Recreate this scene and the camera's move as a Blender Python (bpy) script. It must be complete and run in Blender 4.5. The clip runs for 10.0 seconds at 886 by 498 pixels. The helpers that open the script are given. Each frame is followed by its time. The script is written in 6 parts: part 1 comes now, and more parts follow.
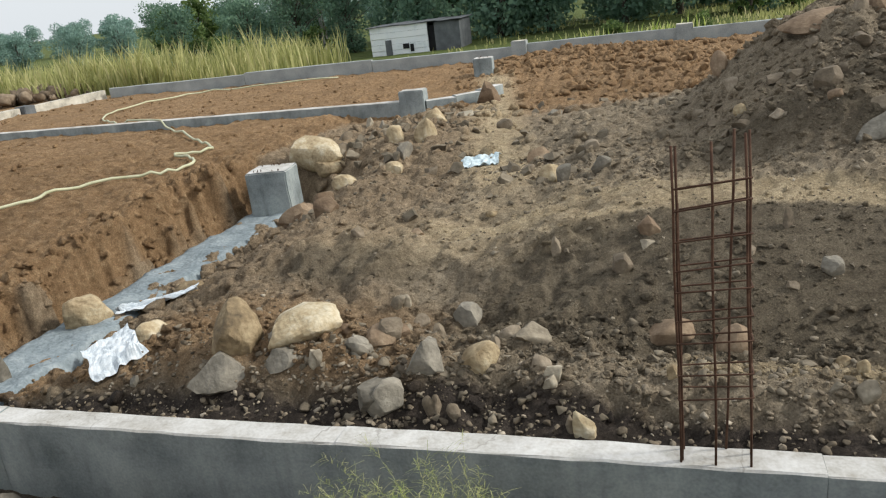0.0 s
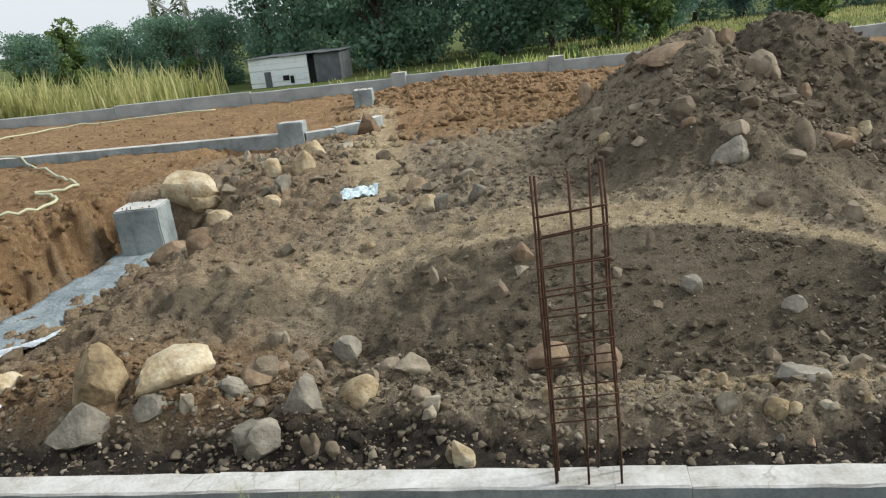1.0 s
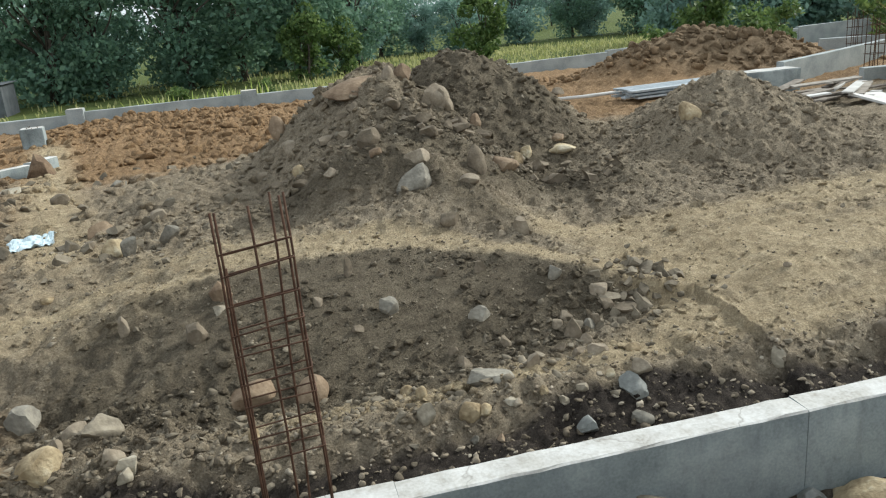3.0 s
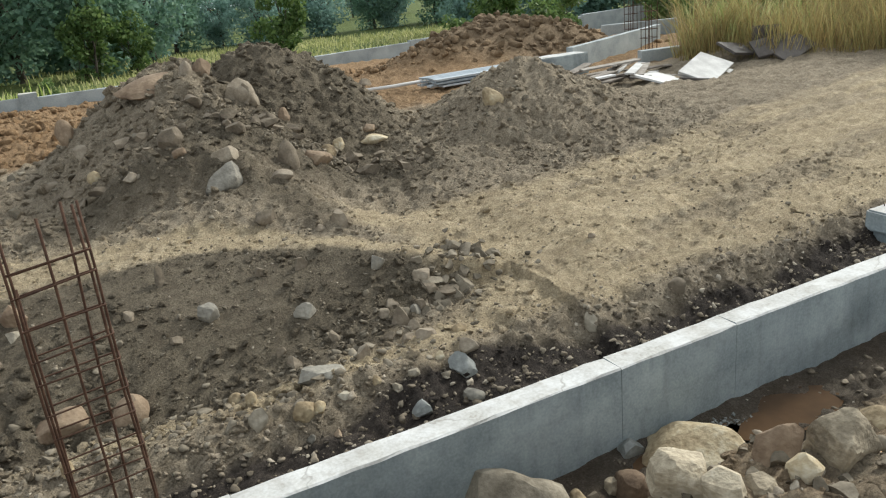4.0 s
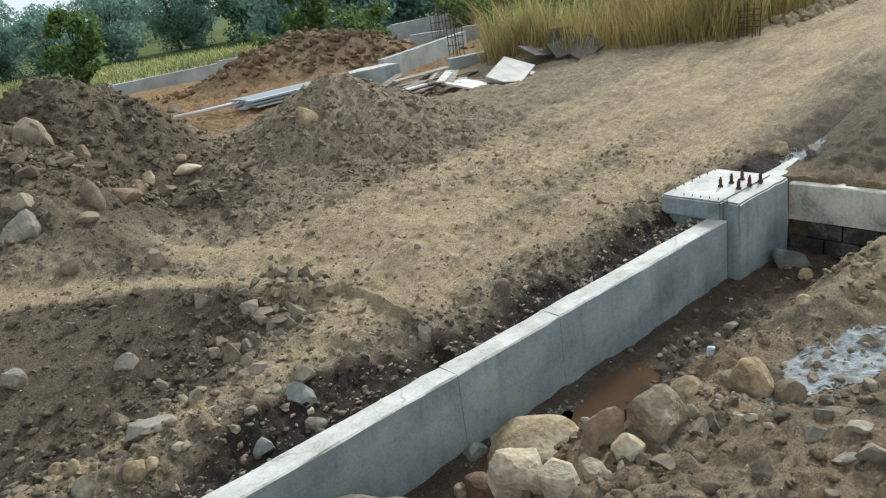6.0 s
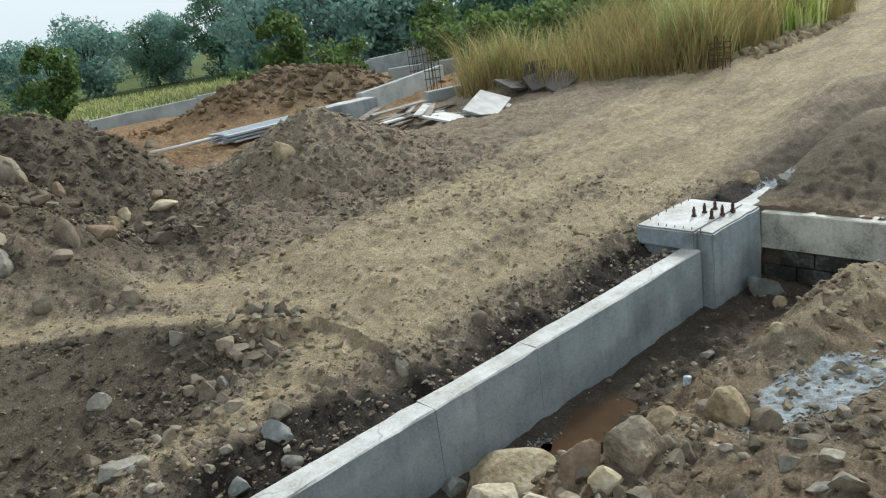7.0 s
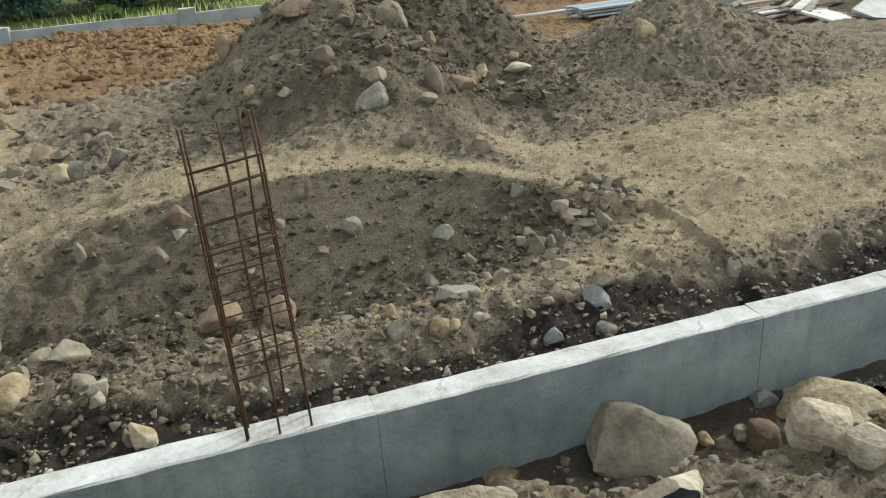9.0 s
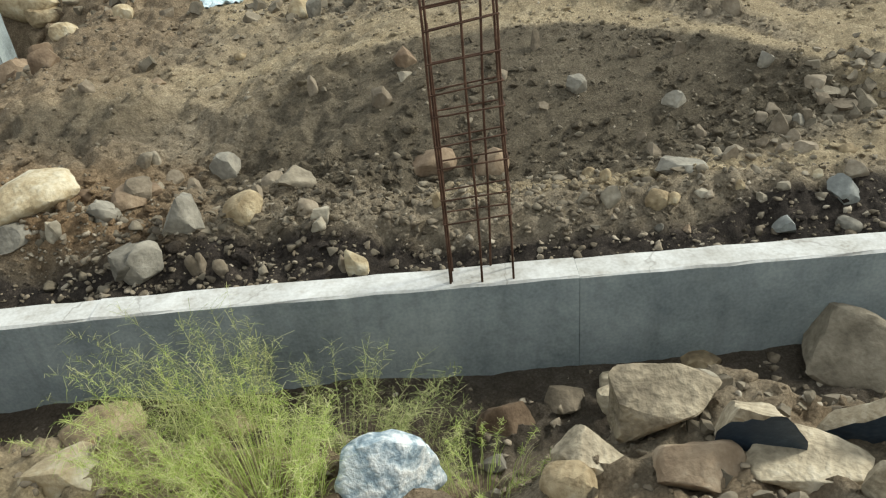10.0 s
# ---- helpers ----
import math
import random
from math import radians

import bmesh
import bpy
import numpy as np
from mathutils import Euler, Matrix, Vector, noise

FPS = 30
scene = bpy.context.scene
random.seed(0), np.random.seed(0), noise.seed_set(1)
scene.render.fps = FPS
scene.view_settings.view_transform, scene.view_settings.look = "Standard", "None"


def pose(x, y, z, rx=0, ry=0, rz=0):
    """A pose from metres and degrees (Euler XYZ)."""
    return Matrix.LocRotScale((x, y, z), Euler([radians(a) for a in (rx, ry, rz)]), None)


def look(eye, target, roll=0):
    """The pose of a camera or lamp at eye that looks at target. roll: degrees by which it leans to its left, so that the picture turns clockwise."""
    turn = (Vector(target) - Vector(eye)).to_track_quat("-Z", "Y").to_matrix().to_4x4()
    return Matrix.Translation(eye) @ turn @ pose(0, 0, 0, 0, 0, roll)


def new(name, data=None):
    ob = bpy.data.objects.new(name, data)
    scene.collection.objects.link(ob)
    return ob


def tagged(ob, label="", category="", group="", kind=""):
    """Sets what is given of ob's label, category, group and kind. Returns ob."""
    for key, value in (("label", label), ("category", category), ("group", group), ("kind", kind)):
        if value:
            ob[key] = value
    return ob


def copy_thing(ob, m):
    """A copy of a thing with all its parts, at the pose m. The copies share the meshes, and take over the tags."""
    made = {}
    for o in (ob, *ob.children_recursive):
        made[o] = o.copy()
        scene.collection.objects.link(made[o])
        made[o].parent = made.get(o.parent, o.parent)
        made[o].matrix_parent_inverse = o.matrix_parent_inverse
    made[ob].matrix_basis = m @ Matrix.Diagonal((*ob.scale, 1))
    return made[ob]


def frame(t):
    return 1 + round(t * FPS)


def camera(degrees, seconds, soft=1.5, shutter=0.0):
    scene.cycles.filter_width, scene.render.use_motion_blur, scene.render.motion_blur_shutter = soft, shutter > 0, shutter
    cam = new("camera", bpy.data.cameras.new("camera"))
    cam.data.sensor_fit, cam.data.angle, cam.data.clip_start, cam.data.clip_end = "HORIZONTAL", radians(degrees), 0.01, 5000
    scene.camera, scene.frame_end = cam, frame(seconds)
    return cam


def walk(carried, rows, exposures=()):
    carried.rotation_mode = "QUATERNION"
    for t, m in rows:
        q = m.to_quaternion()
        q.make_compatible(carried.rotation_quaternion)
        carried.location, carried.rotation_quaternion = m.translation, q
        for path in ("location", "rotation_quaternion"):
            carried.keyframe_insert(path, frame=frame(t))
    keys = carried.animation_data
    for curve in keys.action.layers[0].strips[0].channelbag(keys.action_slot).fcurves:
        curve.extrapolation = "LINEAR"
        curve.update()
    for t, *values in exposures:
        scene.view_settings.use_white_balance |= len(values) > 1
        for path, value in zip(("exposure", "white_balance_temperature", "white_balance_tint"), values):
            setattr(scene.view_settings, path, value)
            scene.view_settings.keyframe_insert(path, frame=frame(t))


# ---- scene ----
cam = camera(60.0, 10.0, 1.2)
PATH = [
    (0, (0.045, -4.107, 2.879), (-0.559, -2.31, 2.24), -7.1),
    (0.5, (0.102, -4.103, 2.876), (-0.403, -2.265, 2.269), -6.6),
    (1, (0.16, -4.066, 2.879), (-0.163, -2.186, 2.281), -6.5),
    (1.5, (0.224, -4.062, 2.881), (0.054, -2.162, 2.28), -6.8),
    (2, (0.255, -4.075, 2.883), (0.256, -2.172, 2.268), -6.6),
    (2.5, (0.281, -4.085, 2.882), (0.489, -2.194, 2.266), -5.9),
    (3, (0.3, -4.086, 2.871), (0.716, -2.221, 2.281), -5.0),
    (4.5, (0.319, -4.043, 2.85), (1.316, -2.451, 2.162), -5.8),
    (5, (0.353, -4.047, 2.869), (1.443, -2.519, 2.179), -5.8),
    (5.5, (0.389, -4.075, 2.89), (1.541, -2.586, 2.214), -6.8),
    (6.8, (0.444, -4.125, 2.936), (1.687, -2.692, 2.302), -8.5),
    (7, (0.447, -4.134, 2.931), (1.698, -2.695, 2.33), -8.2),
    (7.5, (0.436, -4.143, 2.94), (1.688, -2.692, 2.368), -8.6),
    (8, (0.342, -4.101, 2.911), (1.463, -2.562, 2.3), -7.5),
    (8.5, (0.218, -4.056, 2.88), (0.998, -2.335, 2.227), -6.4),
    (9, (0.139, -4.063, 2.835), (0.655, -2.297, 2.051), -4.7),
    (9.5, (0.103, -4.024, 2.732), (0.33, -2.328, 1.697), -3.9),
    (10, (0.085, -3.95, 2.721), (0.036, -2.247, 1.673), -5.9),
]
walk_rows = [(t, look(eye, target, roll)) for t, eye, target, roll in PATH]
walk(cam, walk_rows, [(0.0, 0.02, 6500, 8), (2.5, 0.19, 6200, 3), (4.5, 0.26, 6300, 5), (7.5, 0.08, 6000, 2), (9.0, 0.18, 6250, 2), (10.0, 0.19, 6500, 1)])

# ---- world and sun ----
SUN_AZ, SUN_EL = radians(74), radians(34)      # direction to the sun: east of +y, height
world = bpy.data.worlds.new("sky")
scene.world = world
world.use_nodes = True
wn, wl = world.node_tree.nodes, world.node_tree.links
sky = wn.new("ShaderNodeTexSky")
sky.sky_type, sky.sun_disc = "NISHITA", False
sky.sun_elevation, sky.sun_rotation = SUN_EL, SUN_AZ
sky.air_density, sky.dust_density, sky.ozone_density = 1.0, 5.0, 1.0
haze = wn.new("ShaderNodeMixRGB")
haze.inputs[0].default_value = 0.8
haze.inputs[2].default_value = (8.6, 9.0, 9.5, 1)
wl.new(sky.outputs[0], haze.inputs[1])
wl.new(haze.outputs[0], wn["Background"].inputs[0])
wn["Background"].inputs[1].default_value = 0.108
sun = new("sun", bpy.data.lights.new("sun", "SUN"))
sun.data.energy, sun.data.angle, sun.data.color = 3.1, radians(9), (1.0, 0.965, 0.90)
sun.matrix_world = look((60 * math.sin(SUN_AZ), 60 * math.cos(SUN_AZ), 60 * math.tan(SUN_EL)), (0, 0, 0))


# ---- numbers that all shapes share ----
def sstep(a, b, v):
    u = np.clip((np.asarray(v, float) - a) / (b - a), 0, 1)
    return u * u * (3 - 2 * u)


def vnoise(x, y, seed=0):
    xi, yi = np.floor(x), np.floor(y)
    fx, fy = x - xi, y - yi
    fx, fy = fx * fx * (3 - 2 * fx), fy * fy * (3 - 2 * fy)

    def h(a, b):
        v = np.sin(a * 127.1 + b * 311.7 + seed * 74.7) * 43758.5453
        return v - np.floor(v)
    return (h(xi, yi) * (1 - fx) + h(xi + 1, yi) * fx) * (1 - fy) + (h(xi, yi + 1) * (1 - fx) + h(xi + 1, yi + 1) * fx) * fy


def fbm(x, y, octaves=4, seed=0, rough=0.5):
    x, y = np.asarray(x, float), np.asarray(y, float)
    total, amp, norm = 0, 1.0, 0
    for k in range(octaves):
        total = total + amp * (vnoise(x * 2 ** k + 17.3 * k, y * 2 ** k - 9.1 * k, seed + k) * 2 - 1)
        norm += amp
        amp *= rough
    return total / norm


def bump(x, y, cx, cy, a, b, turn=0.0, power=1.0):
    """A heap of height 1: half lengths a and b, its long axis turned by degrees."""
    c, s = math.cos(radians(turn)), math.sin(radians(turn))
    u, v = ((x - cx) * c + (y - cy) * s) / a, (-(x - cx) * s + (y - cy) * c) / b
    return np.exp(-((u * u + v * v) ** power))


def cone(x, y, cx, cy, a, b, turn=0.0, soft=0.15):
    """A tipped heap with straight flanks and a rounded top."""
    c, s = math.cos(radians(turn)), math.sin(radians(turn))
    u, v = ((x - cx) * c + (y - cy) * s) / a, (-(x - cx) * s + (y - cy) * c) / b
    r = np.sqrt(u * u + v * v + soft * soft)
    f = 1 + soft - r
    return np.where(f > 0.12, f, 0.12 * np.exp((f - 0.12) / 0.12))


HEAP = (1.59, 2.16, 8.19, 1.8, 3.69, 1.74, 3.76, 9.09, 2.27)
PALE = (0.97, 7.47, 6.92, 1.77, 1.85, 0.1, 9.46, 2.33)
RED = (0.94, 13.0, 19.1, 2.36, 1.16, 15.85, 19.13, 2.71)


def wall_line(x):
    """y of the low boundary wall at the back of the plot."""
    return 24.6 + 0.055 * (x + 10) + 0.16 * np.maximum(x - 4, 0)


def height(x, y):
    """The ground, z over the plan."""
    x, y = np.asarray(x, float), np.asarray(y, float)
    n1, n2, n3 = fbm(x * 0.5, y * 0.5, 3, 1), fbm(x * 1.7, y * 1.7, 4, 5), fbm(x * 6, y * 6, 4, 9, 0.65)
    # the side behind the beam
    flat = 0.10 + 0.27 * sstep(1.0, 6.0, y) - 0.14 * sstep(8.5, 13.3, y) - 0.12 * sstep(14, 24, y) - 0.32 * sstep(26, 34, y)
    back = flat + 0.05 * n1
    left = sstep(-0.6, -2.4, x)
    edge = sstep(0.45 + 0.12 * n2, 1.05 - 0.1 * left + 0.18 * n2, y)
    edge = np.maximum(edge, sstep(8.9, 9.25, x))
    low = -0.17 + 0.03 * n2
    back = low + (back - low) * edge
    back = back + 0.15 * bump(x, y, -2.9, 1.25, 1.6, 0.45)
    right = sstep(3.6, 5.2, x)
    back = back + right * (0.14 * sstep(0.8, 2.4, y) * (1 - sstep(8, 14, y)) + 0.018 * np.maximum(x - 6, 0) * sstep(1, 3, y) * (1 - sstep(12, 22, y)))
    # grey heap, wheel track over it, small berms
    back = back - 0.22 * bump(x, y, 0.6, 1.7, 1.7, 0.5)
    crest = crest_line(x) + 0.08 * n2
    span = sstep(-2.4, -0.2, x) * (1 - sstep(3.3, 4.5, x))
    rise = sstep(1.72 + 0.16 * np.maximum(x - 2, 0) + 0.15 * n2, crest, y)
    back = back + span * (0.31 + 0.05 * n1) * rise * (1 - 0.75 * sstep(crest + 0.75, crest + 1.5, y)) - 0.04 * np.exp(-((y - crest - 0.38) / 0.16) ** 2) * span
    back = back + (0.17 + 0.05 * n2) * ridge(x, y, BERM, 0.42) + 0.13 * ridge(x, y, SMALL_BERM, 0.3)
    back = back + 0.14 * bump(x, y, -3.6, 3.3, 1.3, 0.6, 10) - 0.12 * bump(x, y, -1.6, 2.6, 1.6, 0.5, 15)
    # big brown heap, its neighbour, the far red heap
    heap = HEAP[0] * cone(x, y, HEAP[1], HEAP[2], HEAP[3], HEAP[4], 0, 0.25)
    heap = np.maximum(heap, HEAP[5] * cone(x, y, HEAP[6], HEAP[7], HEAP[8], HEAP[8], 0, 0.2))
    heap = heap + 0.18 * bump(x, y, 0.3, 9.6, 1.8, 1.8) + 0.22 * bump(x, y, -1.0, 7.8, 1.0, 0.8)
    pale = PALE[0] * cone(x, y, PALE[1], PALE[2], PALE[3], PALE[4], 30, 0.2) + PALE[5] * cone(x, y, PALE[6], 6.7, PALE[7], 1.5, 0, 0.3) + 0.12 * cone(x, y, 5.2, 6.9, 1.8, 1.3, 0, 0.3)
    red = RED[0] * bump(x, y, RED[1], RED[2], RED[3], 1.7, -40, 1.3) + RED[4] * bump(x, y, RED[5], RED[6], RED[7], 1.7, -40, 1.3)
    back = back + np.maximum(heap, pale) + 0.1 * np.minimum(heap, pale) + red
    back = back - 0.2 * bump(x, y, 12.4, 10.0, 3.2, 2.4, -25, 1.5) + 0.28 * bump(x, y, 15.2, 9.4, 2.2, 0.8, -35) + 0.55 * bump(x, y, 14.0, 1.0, 3.0, 0.7, 4) + 0.35 * bump(x, y, 18.5, 1.6, 3.0, 0.9, 4)
    # red loose earth along the path at the back
    back = back + 0.4 * bump(x, y, -3.2, 22.0, 2.8, 2.0) + 0.25 * bump(x, y, -0.4, 18.5, 1.5, 3.0)
    back = back + 0.22 * bump(x, y, -4.4, 8.6, 1.0, 1.2, 40) + 0.25 * bump(x, y, -4.7, 11.0, 0.9, 1.2)
    # excavation for the cross footing
    side = -5.9 + 0.18 * n2 + 0.12 * fbm(y * 3, x * 0 + 3.3, 3, 21)
    ragged = 0.2 * n2 + 0.5 * fbm(y * 2.4, x * 1.2, 4, 71, 0.6)
    cut = sstep(-7.52 + ragged, -7.12 + 0.35 * ragged, x)
    cut = np.clip(cut + 0.11 * np.sin(cut * 12.566 + 4 * n2) * cut * (1 - cut) * 4, 0, 1)
    cut = cut * (1 - sstep(side - 0.35, side + 1.6, x)) * (1 - sstep(7.3, 8.0, y))
    back = back - cut * (back + 0.37 + 0.30 * sstep(-6.88, -7.02, x))
    cut2 = sstep(11.6, 12.4, y) * (1 - sstep(13.3, 13.4, y)) * sstep(-8.2, -7.4, x) * (1 - sstep(-5.8, -5.0, x))
    back = back - 0.35 * cut2
    back = back + 0.08 * sstep(-6.9, -7.3, x) * (1 - sstep(5, 10, y))
    back = back + 0.22 * np.maximum(0, fbm(x * 2.6, y * 2.6, 4, 73, 0.6)) * np.exp(-((x + 7.7) / 0.6) ** 2) * (1 - sstep(8, 10, y))
    # the side in front of the beam: narrow pit, then a bank of spoil on which the camera stands
    dip = 0.075 * bump(x, y, 5.15, -0.34, 0.45, 0.2) + 0.06 * bump(x, y, 3.95, -0.25, 0.6, 0.14)
    foot = -0.55 - 0.5 * np.exp(-((x - 0.1) / 0.7) ** 2) - 0.28 * sstep(2.2, 3.4, x) + 0.30 * sstep(4.4, 5.2, x) - 0.30 * sstep(5.4, 6.4, x) + 0.22 * n2 + 0.05 * np.sin(x * 2.3)
    east = sstep(3.9, 5.2, x)
    bank = sstep(foot, foot - 0.75, y) * (0.92 + 0.1 * n1) * (1 - 0.55 * east) + (1 - 0.88 * east) * (0.95 * sstep(-1.7, -3.4, y) * (1 - 0.7 * sstep(1.8, 3.6, x)) + 0.12 * sstep(1.2, 3.5, x) * sstep(-1.2, -2.4, y))
    front = -0.70 - dip + 0.03 * n2 + bank
    front = front + 0.36 * bump(x, y, 7.6, -1.75, 1.0, 0.65, -15, 1.5) + 0.12 * bump(x, y, 6.6, -1.5, 0.5, 0.4)
    front = np.where(x > 9.0, 0.13 + 0.04 * n1 + 0.22 * bump(x, y, 10.7, -0.5, 1.3, 0.8, 0, 1.5) + 0.42 * bump(x, y, 12.8, 0.1, 2.2, 0.9, 10), front)
    back = back + 0.13 * bump(x, y, 7.45, 0.32, 0.5, 0.25) * (x < 7.9)
    z = np.where(y > 0.115, back, front)
    # lumps and crumbs, weaker on the worn track and the levelled plot
    track = track_mask(x, y)
    folds = 0.5 - np.abs(fbm(x * 1.5, y * 1.5, 4, 91, 0.6))
    cracks = 0.5 - np.abs(fbm(x * 4.5, y * 4.5, 4, 95, 0.65))
    hummocks = 0.75 + 0.75 * sstep(0.2, -1.2, x) * sstep(8.5, 6.5, y) * sstep(-7.4, -6.6, x)
    loose = 0.08 * hummocks * n2 + 0.055 * n3 + 0.17 * hummocks * (folds - 0.33) + 0.14 * (cracks - 0.33)
    near = 1 - 0.8 * sstep(26, 32, y)
    smooth = np.maximum(0.72 * track, np.maximum(0.72 * bump(x, y, 1.5, 2.7, 2.5, 1.1, -7, 3), 0.85 * bump(x, y, 5.85, -2.0, 1.2, 0.5, -22, 2)))
    calm = np.where(y < 0.115, 1 - 0.75 * sstep(-0.5, -0.1, y), 1)
    z = z + calm * loose * (1 - smooth) * near * np.where(y > 0.115, 0.55 + 0.45 * sstep(0.3, 0.9, y), 1)
    ruts = np.sin((y - 0.32 * x) * 5.2 + 0.8 * n1) * 0.03 * sstep(3.5, 5, x) * track + 0.022 * np.sin((x + 0.5 * y) * 21 + 3 * n1) * np.maximum(0, fbm(x * 0.8, y * 2.2, 2, 33)) * track * sstep(4, 6, x) + 0.09 * np.abs(fbm((x + 0.2 * y) * 1.5, (y - 0.14 * x) * 6.5, 3, 35, 0.6)) * track * sstep(3.6, 4.6, x)
    rough = 0.20 * np.maximum(0, fbm(x * 2.4, y * 2.4, 4, 31, 0.6)) * (sstep(0.9, 2.5, heap + pale * 0.3 + 1.0) * sstep(0.25, 0.7, heap) + sstep(0.3, 0.8, red))
    # the open country
    far = sstep(30, 60, np.hypot(x, y - 5))
    z = z + ruts + rough
    return z * (1 - far) + far * (-0.55 + 0.6 * fbm(x * 0.02, y * 0.02, 2, 3))


def crest_line(x):
    """The front edge of the wheel track that runs over the grey heap."""
    return np.interp(x, (-2.6, -1.4, -0.8, -0.2, 0.7, 1.5, 2.07, 2.5, 2.85, 3.34, 3.7, 4.6), (2.9, 3.22, 3.42, 3.52, 3.55, 3.52, 3.25, 2.90, 2.64, 2.31, 2.13, 1.9))


def track_width(x):
    return np.interp(x, (-1.0, 0.7, 1.7, 2.6, 3.4, 4.2), (0.55, 0.66, 0.62, 0.45, 0.36, 0.5))


def ridge(x, y, points, width):
    """A low bank along a line: 1 on it, falling off on both sides."""
    best = np.full(np.shape(x), 1e9)
    for (xa, ya), (xb, yb) in zip(points, points[1:]):
        u = np.clip(((x - xa) * (xb - xa) + (y - ya) * (yb - ya)) / ((xb - xa) ** 2 + (yb - ya) ** 2), 0, 1)
        best = np.minimum(best, np.hypot(x - xa - u * (xb - xa), y - ya - u * (yb - ya)))
    return np.exp(-(best / width) ** 2)


BERM = ((0.3, 5.7), (1.1, 5.45), (1.9, 5.1), (2.45, 4.55), (2.85, 3.95))
SMALL_BERM = ((3.3, 3.85), (3.65, 3.45), (4.0, 2.85))


def track_mask(x, y):
    """Where wheels have pressed the earth flat and pale."""
    n = 0.25 * fbm(x * 0.9, y * 0.9, 3, 41)
    road = sstep(3.2, 3.9, x + n + 0.3 * (y - 2)) * sstep(0.75, 1.2, y + n - 0.02 * np.maximum(x - 6, 0)) * (1 - sstep(3.6, 4.4, y + n - 0.13 * np.maximum(x - 6, 0)))
    w = track_width(x)
    rib = np.exp(-((y + 0.25 * n - crest_line(x) - 0.5 * w) / (0.52 * w)) ** 4) * sstep(-3.0, -0.5, x) * (1 - sstep(4.0, 4.8, x))
    link = 0.4 * ridge(x, y, ((3.1, 4.5), (3.9, 4.2), (4.8, 3.4)), 0.25)
    link = np.maximum(link, 0.9 * ridge(x, y, ((2.7, 1.2), (3.4, 1.5), (4.1, 1.75)), 0.3))
    path = np.exp(-((x - (-2.4 - 0.23 * (y - 6))) / 0.6) ** 2) * sstep(4, 6, y) * (1 - sstep(18, 21, y))
    mid = 0.95 * bump(x, y, -1.5, 4.1, 2.3, 0.95, 16)
    streak = 0.70 + 0.24 * np.sin((y - 0.14 * x) * 4.6 + 2.5 * n) + 0.5 * fbm((x + 0.2 * y) * 0.5, (y - 0.14 * x) * 3.2, 3, 43) + 0.55 * fbm((x + 0.2 * y) * 1.1, (y - 0.14 * x) * 8.0, 3, 44, 0.6)
    road = road * np.clip(streak + 0.3 * sstep(7.5, 5.0, x), 0.45, 1)
    torn = np.clip(0.80 + 0.55 * fbm(x * 1.3, y * 3.4, 4, 47), 0.4, 1)
    return np.clip(np.maximum.reduce([road, rib * torn, link * torn, 0.75 * path, 0.95 * mid * torn]), 0, 1)


